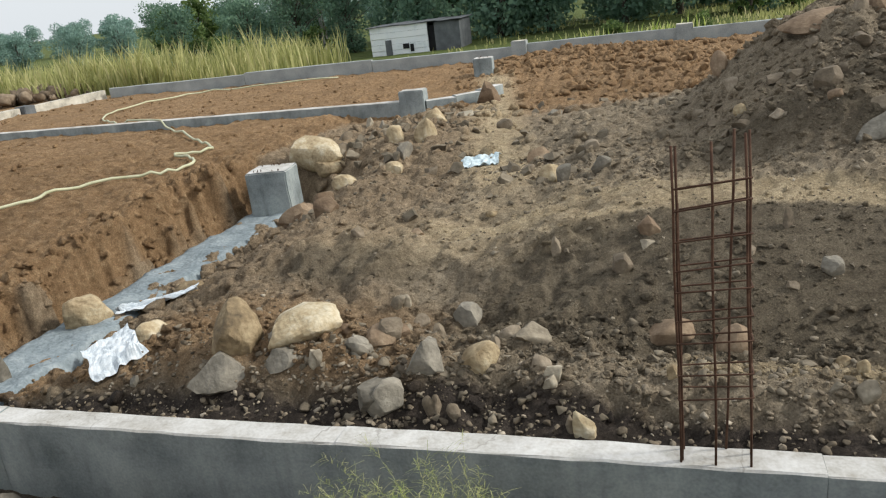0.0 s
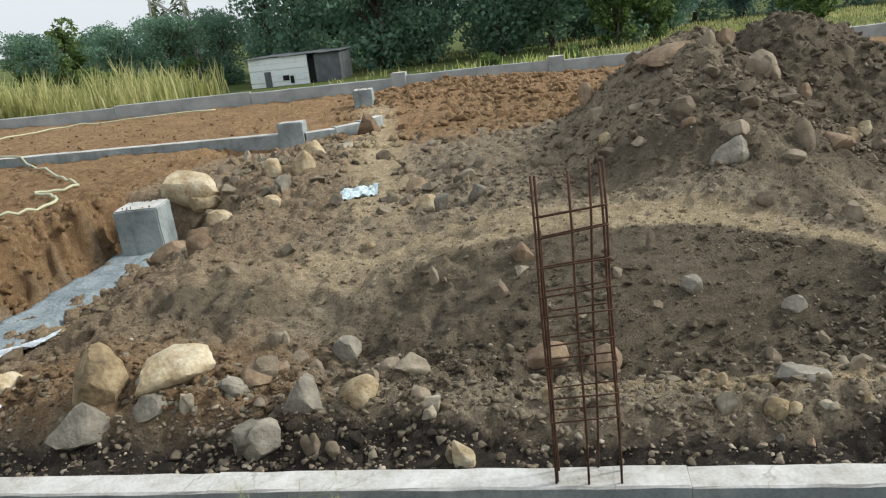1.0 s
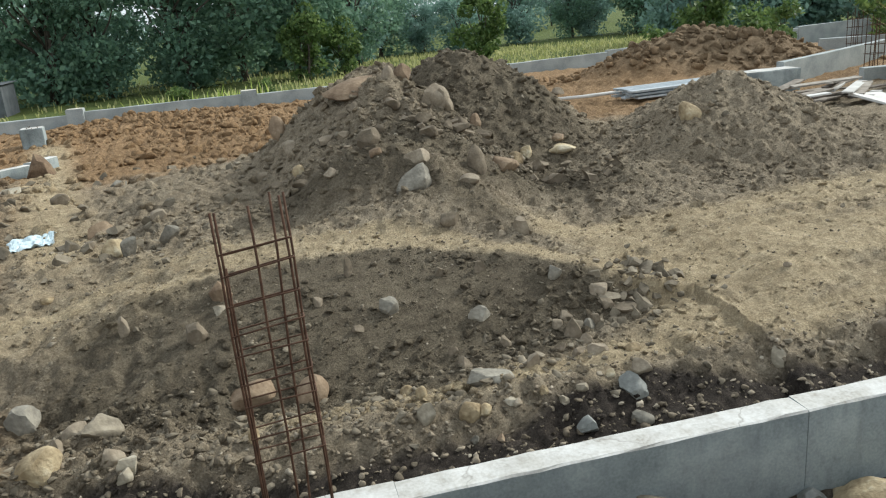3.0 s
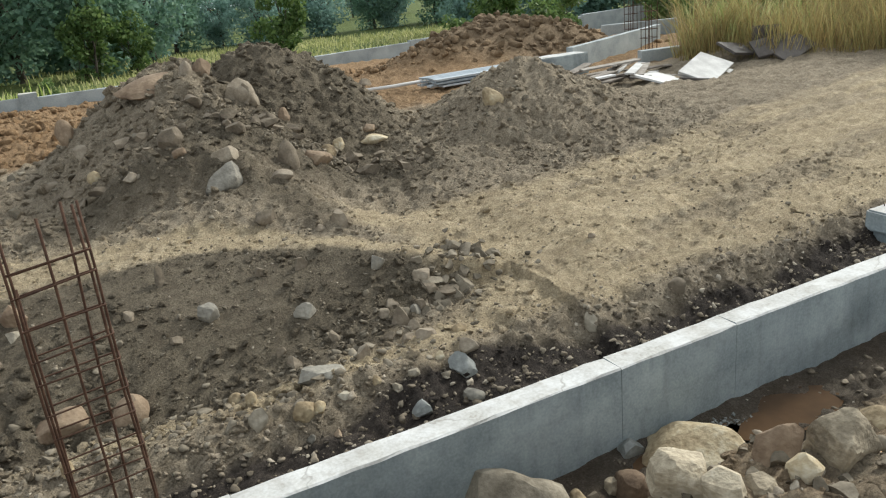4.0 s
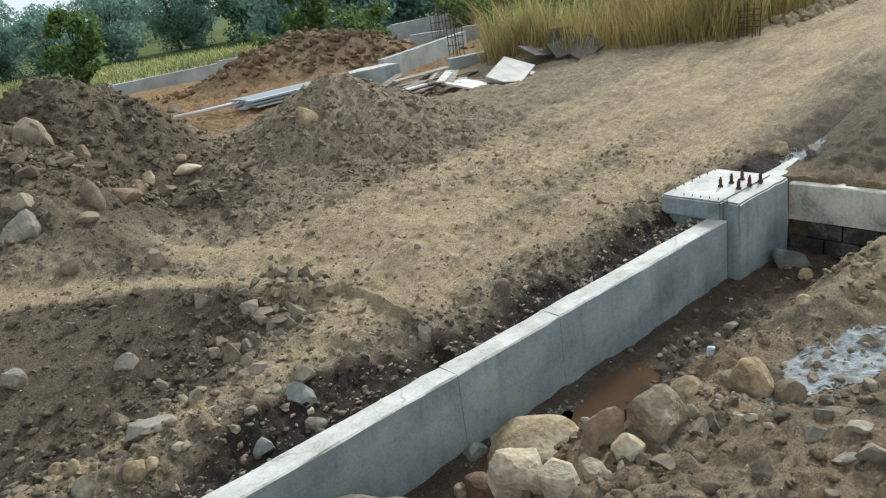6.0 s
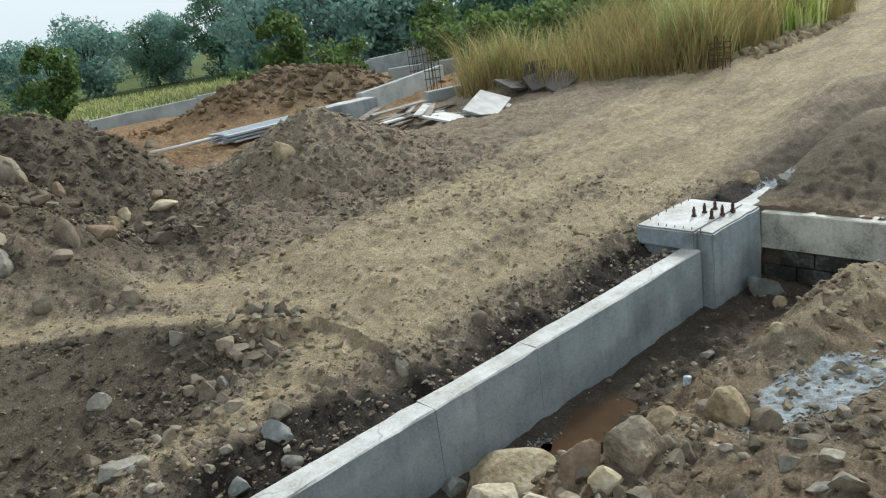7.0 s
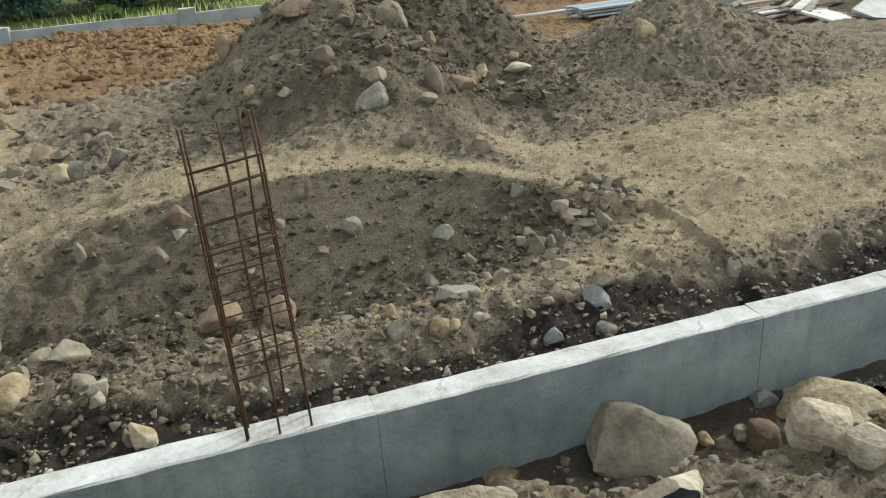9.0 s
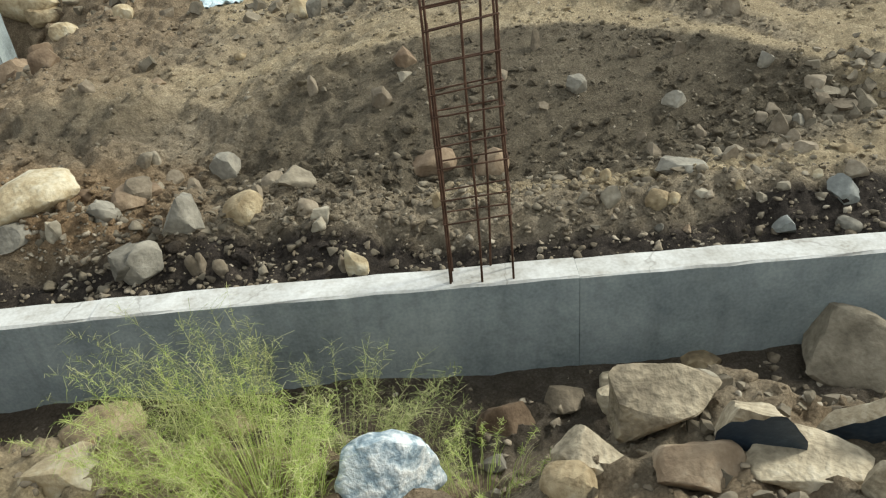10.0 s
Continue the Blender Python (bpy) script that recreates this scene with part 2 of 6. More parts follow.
def soils(x, y, z):
    """Four kinds of earth over the plan: red, grey, pale and dark wet."""
    n, m = 0.5 * fbm(x * 1.3, y * 1.3, 4, 51), 0.5 * fbm(x * 0.4, y * 0.4, 3, 61)
    red = np.maximum(sstep(-6.9, -7.5, x + 0.3 * n), sstep(15, 18, y + 2 * m) * (1 - sstep(24, 27, y)) * sstep(5, 2, x))
    red = np.maximum(red, 0.75 * sstep(9, 13, y) * (1 - sstep(26, 29, y)))
    red = np.maximum(red, np.maximum(0.62 * sstep(-0.8, -2.6, x + 1.6 * n) * sstep(0.4, 0.9, y + 0.4 * n) * (1 - sstep(1.8, 2.8, y)), 0.36 * sstep(-1.0, -3.8, x + 1.5 * n) * sstep(0.5, 1, y)))
    red = np.maximum(red, 0.9 * bump(x, y, 14.4, 19.1, 4.8, 2.8, -40, 2))
    red = np.maximum(red, np.where(y < 0, sstep(-0.2, 0.4, n + m + 0.15) * 0.45, 0))
    c = crest_line(x) + 0.1 * n
    front = sstep(c + 0.10, c - 0.04, y) * sstep(-0.15, 0.2, y - 1.5 - 0.5 * np.clip(x - 2.3, 0, 1.4) - 0.3 * n) * sstep(-2.6, -1.2, x + 0.5 * n) * (1 - sstep(3.5, 3.9, x))
    grey = np.maximum(front, np.maximum(0.38 * bump(x, y, 2.7, 8.7, 3.0, 2.8, 0, 2), 1.0 * bump(x, y, 3.9, 8.0, 1.7, 2.2, 0, 2)))
    grey = np.maximum(grey, np.maximum(0.8 * ridge(x, y, BERM, 0.5), 0.9 * ridge(x, y, SMALL_BERM, 0.33)))
    grey = np.maximum(grey, 0.5 * bump(x, y, 14.4, 19.1, 4.8, 2.8, -40, 2))
    grey = np.maximum(grey, 0.85 * bump(x, y, 3.2, 5.7, 2.3, 0.9, -8, 2))
    grey = grey * (1 - 0.85 * track_mask(x, y))
    grey = np.maximum(grey, 0.5 * bump(x, y, -1.0, 1.6, 2.2, 0.6))
    grey = np.maximum(grey, 0.9 * bump(x, y, 10.9, -0.4, 1.9, 1.2, 0, 2))
    grey = np.maximum(grey, 0.75 * bump(x, y, -3.4, 2.9, 1.0, 0.5, 10, 2))
    pale = np.maximum(track_mask(x, y), 0.75 * np.exp(-((y - 1.28 - 0.25 * n) / 0.24) ** 2) * sstep(-1.0, 0.4, x) * (1 - sstep(4.3, 5.0, x)))
    pale = np.maximum(pale, np.where(y < 0, np.maximum(0.9 * sstep(-0.6, -1.2, x + n) * sstep(-0.8, -1.2, y), 0.6 * bump(x, y, 7.5, -1.7, 1.2, 0.7, -15, 2)), 0))
    wet = np.where(y > 0.115, 1 - sstep(0.55 + 0.35 * n, 0.95 + 0.35 * n, y - 0.12 * np.maximum(0, 1 - np.abs(x - 3))), 0.62 * sstep(-1.05, -0.65, y + 0.3 * n) * (x < 9))
    wet = np.maximum(wet, 0.0) * (1 - 0.6 * sstep(9.2, 10.5, x))
    grass = sstep(25.5, 28, y + 2 * m - wall_line(x) + 25) + sstep(30, 40, np.abs(x))
    return [np.clip(v + 0 * z, 0, 1) for v in (red, grey, pale, wet, grass)]


# ---- materials ----
def ramp(nodes, links, source, stops):
    r = nodes.new("ShaderNodeValToRGB")
    while len(r.color_ramp.elements) < len(stops):
        r.color_ramp.elements.new(0.5)
    for e, (at, col) in zip(r.color_ramp.elements, stops):
        e.position, e.color = at, (*col, 1)
    links.new(source, r.inputs[0])
    return r.outputs[0]


def material(name, stops, scale=6.0, rough=0.85, bump_height=0.02, fine=60.0, metal=0.0, per_piece=0.0, spec=0.3, island=False, detail=6):
    """Two scales of noise drive the colour; both drive the relief."""
    m = bpy.data.materials.new(name)
    m.use_nodes = True
    n, l = m.node_tree.nodes, m.node_tree.links
    b = n["Principled BSDF"]
    co = n.new("ShaderNodeTexCoord").outputs["Object"]
    big, small = n.new("ShaderNodeTexNoise"), n.new("ShaderNodeTexNoise")
    big.inputs["Scale"].default_value, small.inputs["Scale"].default_value = scale, fine
    big.inputs["Detail"].default_value, small.inputs["Detail"].default_value = detail, 4
    l.new(co, big.inputs["Vector"]), l.new(co, small.inputs["Vector"])
    mix = n.new("ShaderNodeMath")
    mix.operation = "MULTIPLY_ADD"
    mix.inputs[1].default_value = 0.35
    l.new(small.outputs[0], mix.inputs[0])
    sc = n.new("ShaderNodeMath")
    sc.operation, sc.inputs[1].default_value = "MULTIPLY_ADD", 0.75
    sc.inputs[2].default_value = -0.05
    l.new(big.outputs[0], sc.inputs[0]), l.new(sc.outputs[0], mix.inputs[2])
    value = mix.outputs[0]
    if per_piece:
        info = n.new("ShaderNodeNewGeometry").outputs["Random Per Island"] if island else n.new("ShaderNodeObjectInfo").outputs["Random"]
        add = n.new("ShaderNodeMath")
        add.operation, add.inputs[1].default_value = "MULTIPLY_ADD", per_piece
        l.new(info, add.inputs[0]), l.new(value, add.inputs[2])
        sub = n.new("ShaderNodeMath")
        sub.operation, sub.inputs[1].default_value = "SUBTRACT", per_piece / 2
        l.new(add.outputs[0], sub.inputs[0])
        value = sub.outputs[0]
    l.new(ramp(n, l, value, stops), b.inputs["Base Color"])
    b.inputs["Roughness"].default_value, b.inputs["Metallic"].default_value = rough, metal
    b.inputs["Specular IOR Level"].default_value = spec
    if bump_height:
        bm_ = n.new("ShaderNodeBump")
        bm_.inputs["Distance"].default_value, bm_.inputs["Strength"].default_value = bump_height, 0.8
        l.new(mix.outputs[0], bm_.inputs["Height"]), l.new(bm_.outputs[0], b.inputs["Normal"])
    return m


def soil_material():
    m = bpy.data.materials.new("earth")
    m.use_nodes = True
    n, l = m.node_tree.nodes, m.node_tree.links
    b = n["Principled BSDF"]
    co = n.new("ShaderNodeTexCoord").outputs["Object"]

    def noise_at(scale, detail=6, rough=0.6):
        t = n.new("ShaderNodeTexNoise")
        t.inputs["Scale"].default_value, t.inputs["Detail"].default_value, t.inputs["Roughness"].default_value = scale, detail, rough
        l.new(co, t.inputs["Vector"])
        return t.outputs[0]
    big, mid, fine = noise_at(1.1), noise_at(9.0, 9, 0.72), noise_at(70.0, 5, 0.75)
    crumbs = n.new("ShaderNodeTexVoronoi")
    crumbs.inputs["Scale"].default_value = 46
    l.new(co, crumbs.inputs["Vector"])

    def mixed(fac, a, c):
        x = n.new("ShaderNodeMixRGB")
        l.new(fac, x.inputs[0]), l.new(a, x.inputs[1]), l.new(c, x.inputs[2])
        return x.outputs[0]

    def weight(name):
        a = n.new("ShaderNodeAttribute")
        a.attribute_name = name
        add = n.new("ShaderNodeMath")
        add.operation, add.use_clamp = "MULTIPLY_ADD", True
        add.inputs[1].default_value = 1.7
        sub = n.new("ShaderNodeMath")
        sub.operation, sub.inputs[1].default_value = "MULTIPLY_ADD", 0.4
        sub.inputs[2].default_value = -0.47
        l.new(mid, sub.inputs[0])
        l.new(a.outputs["Fac"], add.inputs[0]), l.new(sub.outputs[0], add.inputs[2])
        return add.outputs[0]
    brown = ramp(n, l, mid, [(0.26, (0.188, 0.153, 0.109)), (0.5, (0.314, 0.258, 0.186)), (0.74, (0.483, 0.413, 0.312))])
    red = ramp(n, l, mid, [(0.26, (0.172, 0.105, 0.056)), (0.5, (0.295, 0.190, 0.104)), (0.76, (0.458, 0.332, 0.200))])
    grey = ramp(n, l, mid, [(0.26, (0.105, 0.084, 0.061)), (0.5, (0.163, 0.135, 0.097)), (0.78, (0.257, 0.216, 0.157))])
    pale = ramp(n, l, mid, [(0.25, (0.298, 0.233, 0.149)), (0.5, (0.468, 0.376, 0.246)), (0.76, (0.662, 0.551, 0.384))])
    wet = ramp(n, l, mid, [(0.28, (0.023, 0.019, 0.017)), (0.5, (0.055, 0.045, 0.038)), (0.78, (0.129, 0.105, 0.089))])
    turf = ramp(n, l, mid, [(0.3, (0.05, 0.075, 0.022)), (0.6, (0.13, 0.16, 0.05)), (0.8, (0.26, 0.24, 0.09))])
    c = mixed(weight("red"), brown, red)
    c = mixed(weight("grey"), c, grey)
    c = mixed(weight("pale"), c, pale)
    c = mixed(weight("wet"), c, wet)
    c = mixed(weight("grass"), c, turf)
    tone = n.new("ShaderNodeMixRGB")
    tone.blend_type, tone.inputs[0].default_value = "MULTIPLY", 0.55
    l.new(c, tone.inputs[1])
    l.new(ramp(n, l, fine, [(0.3, (0.40, 0.385, 0.37)), (0.48, (0.95, 0.94, 0.93)), (0.7, (1.5, 1.5, 1.5))]), tone.inputs[2])
    tone2 = n.new("ShaderNodeMixRGB")
    tone2.blend_type, tone2.inputs[0].default_value = "MULTIPLY", 0.6
    l.new(tone.outputs[0], tone2.inputs[1])
    l.new(ramp(n, l, big, [(0.3, (0.72, 0.70, 0.68)), (0.7, (1.25, 1.24, 1.22))]), tone2.inputs[2])
    tone3 = n.new("ShaderNodeMixRGB")
    tone3.blend_type, tone3.inputs[0].default_value = "MULTIPLY", 0.38
    l.new(tone2.outputs[0], tone3.inputs[1])
    l.new(ramp(n, l, crumbs.outputs["Distance"], [(0.05, (1.45, 1.45, 1.43)), (0.35, (1.0, 1.0, 1.0)), (0.75, (0.5, 0.49, 0.48))]), tone3.inputs[2])
    l.new(tone3.outputs[0], b.inputs["Base Color"])
    b.inputs["Roughness"].default_value, b.inputs["Specular IOR Level"].default_value = 0.95, 0.15
    b1, b2 = n.new("ShaderNodeBump"), n.new("ShaderNodeBump")
    b1.inputs["Distance"].default_value, b2.inputs["Distance"].default_value = 0.06, 0.03
    b1.inputs["Strength"].default_value = b2.inputs["Strength"].default_value = 0.9
    l.new(mid, b1.inputs["Height"]), l.new(b1.outputs[0], b2.inputs["Normal"])
    l.new(fine, b2.inputs["Height"]), l.new(b2.outputs[0], b.inputs["Normal"])
    return m


EARTH = soil_material()
CONCRETE = material("cast concrete", [(0.25, (0.135, 0.162, 0.172)), (0.5, (0.265, 0.300, 0.308)), (0.75, (0.39, 0.428, 0.43))], 1.8, 0.8, 0.006, 45)
PALE_TOP = material("pale concrete top", [(0.28, (0.26, 0.235, 0.20)), (0.40, (0.42, 0.405, 0.375)), (0.55, (0.53, 0.52, 0.50)), (0.78, (0.66, 0.655, 0.64))], 2.6, 0.85, 0.008, 40)
RUST = material("rusty steel", [(0.2, (0.035, 0.020, 0.014)), (0.5, (0.088, 0.046, 0.029)), (0.8, (0.17, 0.10, 0.066))], 14, 0.8, 0.002, 90, 0.3)
TAN_ROCK = material("tan rock", [(0.22, (0.105, 0.080, 0.052)), (0.40, (0.245, 0.182, 0.106)), (0.56, (0.425, 0.338, 0.212)), (0.76, (0.62, 0.555, 0.42))], 4, 0.85, 0.05, 24, per_piece=0.25, detail=9)
GREY_ROCK = material("grey rock", [(0.2, (0.085, 0.075, 0.060)), (0.45, (0.190, 0.172, 0.140)), (0.65, (0.30, 0.272, 0.222)), (0.85, (0.44, 0.405, 0.34))], 5, 0.8, 0.035, 28, per_piece=0.3, detail=9)
BROWN_ROCK = material("reddish brown rock", [(0.2, (0.085, 0.055, 0.035)), (0.45, (0.185, 0.128, 0.083)), (0.65, (0.285, 0.210, 0.140)), (0.85, (0.42, 0.34, 0.25))], 5, 0.9, 0.03, 32, per_piece=0.3, detail=9)
PALE_ROCK = material("pale broken rock", [(0.2, (0.13, 0.108, 0.078)), (0.45, (0.26, 0.222, 0.165)), (0.65, (0.38, 0.335, 0.26)), (0.85, (0.54, 0.49, 0.40))], 6, 0.85, 0.025, 32, per_piece=0.3, detail=9)
BANK_ROCK = material("weathered tan and grey rock", [(0.22, (0.12, 0.096, 0.068)), (0.40, (0.265, 0.218, 0.152)), (0.56, (0.45, 0.378, 0.272)), (0.76, (0.64, 0.57, 0.45))], 3.2, 0.88, 0.06, 26, per_piece=0.25, detail=10)
PEBBLE = material("mixed gravel", [(0.2, (0.08, 0.063, 0.044)), (0.45, (0.165, 0.132, 0.093)), (0.65, (0.255, 0.208, 0.151)), (0.85, (0.44, 0.385, 0.305))], 8, 0.85, 0.006, 70, per_piece=0.5, island=True)
DUST_PEBBLE = material("dust covered stones", [(0.2, (0.080, 0.066, 0.047)), (0.45, (0.150, 0.124, 0.089)), (0.65, (0.215, 0.180, 0.132)), (0.85, (0.33, 0.285, 0.215))], 8, 0.9, 0.012, 60, per_piece=0.35, island=True)
DUSTY_ROCK = material("dusty brown rock", [(0.2, (0.092, 0.073, 0.051)), (0.45, (0.185, 0.148, 0.106)), (0.65, (0.275, 0.226, 0.166)), (0.85, (0.39, 0.335, 0.26))], 6, 0.9, 0.02, 40, per_piece=0.3)
CLOD = material("dry brown clods", [(0.2, (0.095, 0.070, 0.047)), (0.5, (0.185, 0.140, 0.097)), (0.8, (0.30, 0.235, 0.168))], 7, 0.95, 0.01, 50, per_piece=0.35, island=True)
RED_CLOD = material("red clods", [(0.2, (0.115, 0.056, 0.032)), (0.5, (0.215, 0.115, 0.066)), (0.8, (0.33, 0.20, 0.12))], 7, 0.95, 0.01, 50, per_piece=0.35, island=True)
BLUE_ROCK = material("blue grey rock", [(0.2, (0.085, 0.088, 0.082)), (0.5, (0.185, 0.188, 0.172)), (0.8, (0.37, 0.375, 0.35))], 6, 0.55, 0.012, 40, spec=0.5)
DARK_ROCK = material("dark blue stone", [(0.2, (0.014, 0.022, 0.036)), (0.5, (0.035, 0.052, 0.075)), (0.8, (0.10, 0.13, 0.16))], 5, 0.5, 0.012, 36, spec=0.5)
QUARTZ = material("white and blue quartz", [(0.32, (0.10, 0.14, 0.18)), (0.44, (0.26, 0.33, 0.38)), (0.52, (0.50, 0.55, 0.58)), (0.60, (0.72, 0.74, 0.74)), (0.7, (0.80, 0.78, 0.74))], 11, 0.55, 0.035, 38, spec=0.5, detail=9)
LEAN_MIX = material("rough lean concrete", [(0.2, (0.115, 0.145, 0.16)), (0.5, (0.225, 0.265, 0.285)), (0.8, (0.36, 0.40, 0.415))], 5, 0.9, 0.05, 20)
POWDER = material("spilt blue grey powder", [(0.34, (0.14, 0.128, 0.108)), (0.46, (0.21, 0.22, 0.222)), (0.6, (0.30, 0.33, 0.345)), (0.75, (0.41, 0.44, 0.455))], 9, 0.95, 0.04, 45)
PLASTIC = material("white plastic sheet", [(0.28, (0.34, 0.40, 0.45)), (0.5, (0.62, 0.67, 0.71)), (0.75, (0.82, 0.85, 0.87))], 9, 0.35, 0.006, 50, spec=0.5)
HOSE = material("pale yellow hose", [(0.3, (0.42, 0.42, 0.26)), (0.7, (0.60, 0.60, 0.42))], 5, 0.5, 0.0, 40, spec=0.5)
TIMBER = material("weathered timber", [(0.25, (0.12, 0.095, 0.075)), (0.5, (0.24, 0.205, 0.17)), (0.8, (0.42, 0.38, 0.33))], 6, 0.85, 0.006, 60, per_piece=0.4)
SHEET = material("pale plywood sheet", [(0.25, (0.36, 0.34, 0.32)), (0.5, (0.55, 0.53, 0.50)), (0.8, (0.70, 0.68, 0.66))], 3, 0.7, 0.003, 40, per_piece=0.3)
DARK_SHEET = material("dark shuttering panel", [(0.25, (0.045, 0.038, 0.034)), (0.5, (0.10, 0.085, 0.075)), (0.8, (0.20, 0.175, 0.155))], 3, 0.7, 0.003, 40, per_piece=0.3)
STEEL = material("galvanised steel", [(0.25, (0.30, 0.34, 0.37)), (0.5, (0.46, 0.50, 0.53)), (0.8, (0.66, 0.69, 0.71))], 5, 0.5, 0.002, 50, 0.5, per_piece=0.4)
WHITEWASH = material("whitewashed sheet", [(0.25, (0.45, 0.52, 0.57)), (0.42, (0.80, 0.84, 0.87)), (0.75, (0.9, 0.91, 0.92))], 1.6, 0.7, 0.01, 18)
SHED_DARK = material("grey shed wall", [(0.25, (0.07, 0.075, 0.08)), (0.5, (0.12, 0.13, 0.14)), (0.8, (0.2, 0.21, 0.22))], 2, 0.8, 0.01, 20)
DARK_BLOCK = material("dark wall block", [(0.3, (0.018, 0.017, 0.015)), (0.5, (0.045, 0.042, 0.037)), (0.75, (0.16, 0.15, 0.13))], 3, 0.8, 0.02, 24)
BLACK = material("black for unlit interior", [(0.3, (0.008, 0.008, 0.009)), (0.7, (0.02, 0.02, 0.022))], 3, 0.9, 0.0, 20)
PLASTER = material("cream plaster", [(0.30, (0.20, 0.19, 0.165)), (0.42, (0.40, 0.38, 0.325)), (0.55, (0.54, 0.51, 0.44)), (0.8, (0.66, 0.64, 0.58))], 2.6, 0.85, 0.006, 30)
WALLGREY = material("boundary wall concrete", [(0.25, (0.20, 0.225, 0.23)), (0.5, (0.33, 0.355, 0.355)), (0.8, (0.48, 0.50, 0.49))], 1.5, 0.85, 0.01, 25)
BARK = material("bark", [(0.25, (0.04, 0.032, 0.026)), (0.5, (0.09, 0.075, 0.06)), (0.8, (0.17, 0.15, 0.125))], 4, 0.95, 0.02, 30)
PUDDLE = material("muddy orange water", [(0.3, (0.050, 0.028, 0.014)), (0.6, (0.082, 0.046, 0.022)), (0.9, (0.12, 0.07, 0.036))], 2, 0.12, 0.0, 10, spec=0.5)


def leaf_material(name, stops, shine=0.55):
    """Thin leaves or blades: each one its own tone, light passes through."""
    m = bpy.data.materials.new(name)
    m.use_nodes = True
    n, l = m.node_tree.nodes, m.node_tree.links
    b = n["Principled BSDF"]
    rnd = n.new("ShaderNodeNewGeometry").outputs["Random Per Island"]
    col = ramp(n, l, rnd, stops)
    l.new(col, b.inputs["Base Color"])
    b.inputs["Roughness"].default_value, b.inputs["Specular IOR Level"].default_value = shine, 0.25
    t = n.new("ShaderNodeBsdfTranslucent")
    l.new(col, t.inputs[0])
    mix = n.new("ShaderNodeMixShader")
    mix.inputs[0].default_value = 0.4
    l.new(b.outputs[0], mix.inputs[1]), l.new(t.outputs[0], mix.inputs[2])
    l.new(mix.outputs[0], n["Material Output"].inputs[0])
    return m


# Tones lifted and blued a little for distance haze.
LEAF = leaf_material("dark green leaves", [(0.0, (0.120, 0.210, 0.150)), (0.5, (0.165, 0.275, 0.190)), (1.0, (0.225, 0.345, 0.225))])
# Distance haze is mixed into this pale blue green leaf colour.
LEAF_HAZE = leaf_material("far leaves with haze tint", [(0.0, (0.19, 0.30, 0.265)), (0.5, (0.23, 0.35, 0.30)), (1.0, (0.27, 0.40, 0.33))])
LEAF_LIGHT = leaf_material("light green leaves", [(0.0, (0.055, 0.10, 0.03)), (0.5, (0.115, 0.18, 0.055)), (1.0, (0.20, 0.27, 0.09))])
DRY_GRASS = leaf_material("dry yellow grass", [(0.0, (0.17, 0.125, 0.055)), (0.3, (0.31, 0.23, 0.092)), (0.65, (0.46, 0.37, 0.16)), (0.85, (0.35, 0.32, 0.13)), (1.0, (0.23, 0.26, 0.095))])
GREEN_GRASS = leaf_material("green grass", [(0.0, (0.22, 0.27, 0.085)), (0.5, (0.38, 0.42, 0.16)), (1.0, (0.60, 0.57, 0.30))])
FRESH_GRASS = leaf_material("fresh grass", [(0.0, (0.34, 0.44, 0.10)), (0.45, (0.46, 0.56, 0.15)), (0.7, (0.62, 0.64, 0.26)), (1.0, (0.70, 0.66, 0.40))])
MEADOW = leaf_material("reed grass", [(0.0, (0.26, 0.285, 0.10)), (0.5, (0.44, 0.44, 0.18)), (1.0, (0.62, 0.575, 0.30))])
PALE_BARK = material("pale dry bark", [(0.25, (0.22, 0.21, 0.19)), (0.5, (0.36, 0.345, 0.32)), (0.8, (0.5, 0.48, 0.45))], 4, 0.95, 0.01, 30)


def crack(mat, scale, width, colour):
    """Thin dark cracks in a surface."""
    n, l = mat.node_tree.nodes, mat.node_tree.links
    b = n["Principled BSDF"]
    was = b.inputs["Base Color"].links[0].from_socket
    co = n.new("ShaderNodeTexCoord").outputs["Object"]
    warp = n.new("ShaderNodeTexNoise")
    warp.inputs["Scale"].default_value = 9
    l.new(co, warp.inputs["Vector"])
    add = n.new("ShaderNodeMixRGB")
    add.blend_type, add.inputs[0].default_value = "ADD", 0.12
    l.new(co, add.inputs[1]), l.new(warp.outputs[1], add.inputs[2])
    v = n.new("ShaderNodeTexVoronoi")
    v.feature = "DISTANCE_TO_EDGE"
    v.inputs["Scale"].default_value = scale
    l.new(add.outputs[0], v.inputs["Vector"])
    mix = n.new("ShaderNodeMixRGB")
    l.new(ramp(n, l, v.outputs["Distance"], [(0.0, (1, 1, 1)), (width, (0, 0, 0))]), mix.inputs[0])
    l.new(was, mix.inputs[1])
    mix.inputs[2].default_value = (*colour, 1)
    l.new(mix.outputs[0], b.inputs["Base Color"])


crack(PALE_TOP, 0.55, 0.0025, (0.34, 0.325, 0.30))



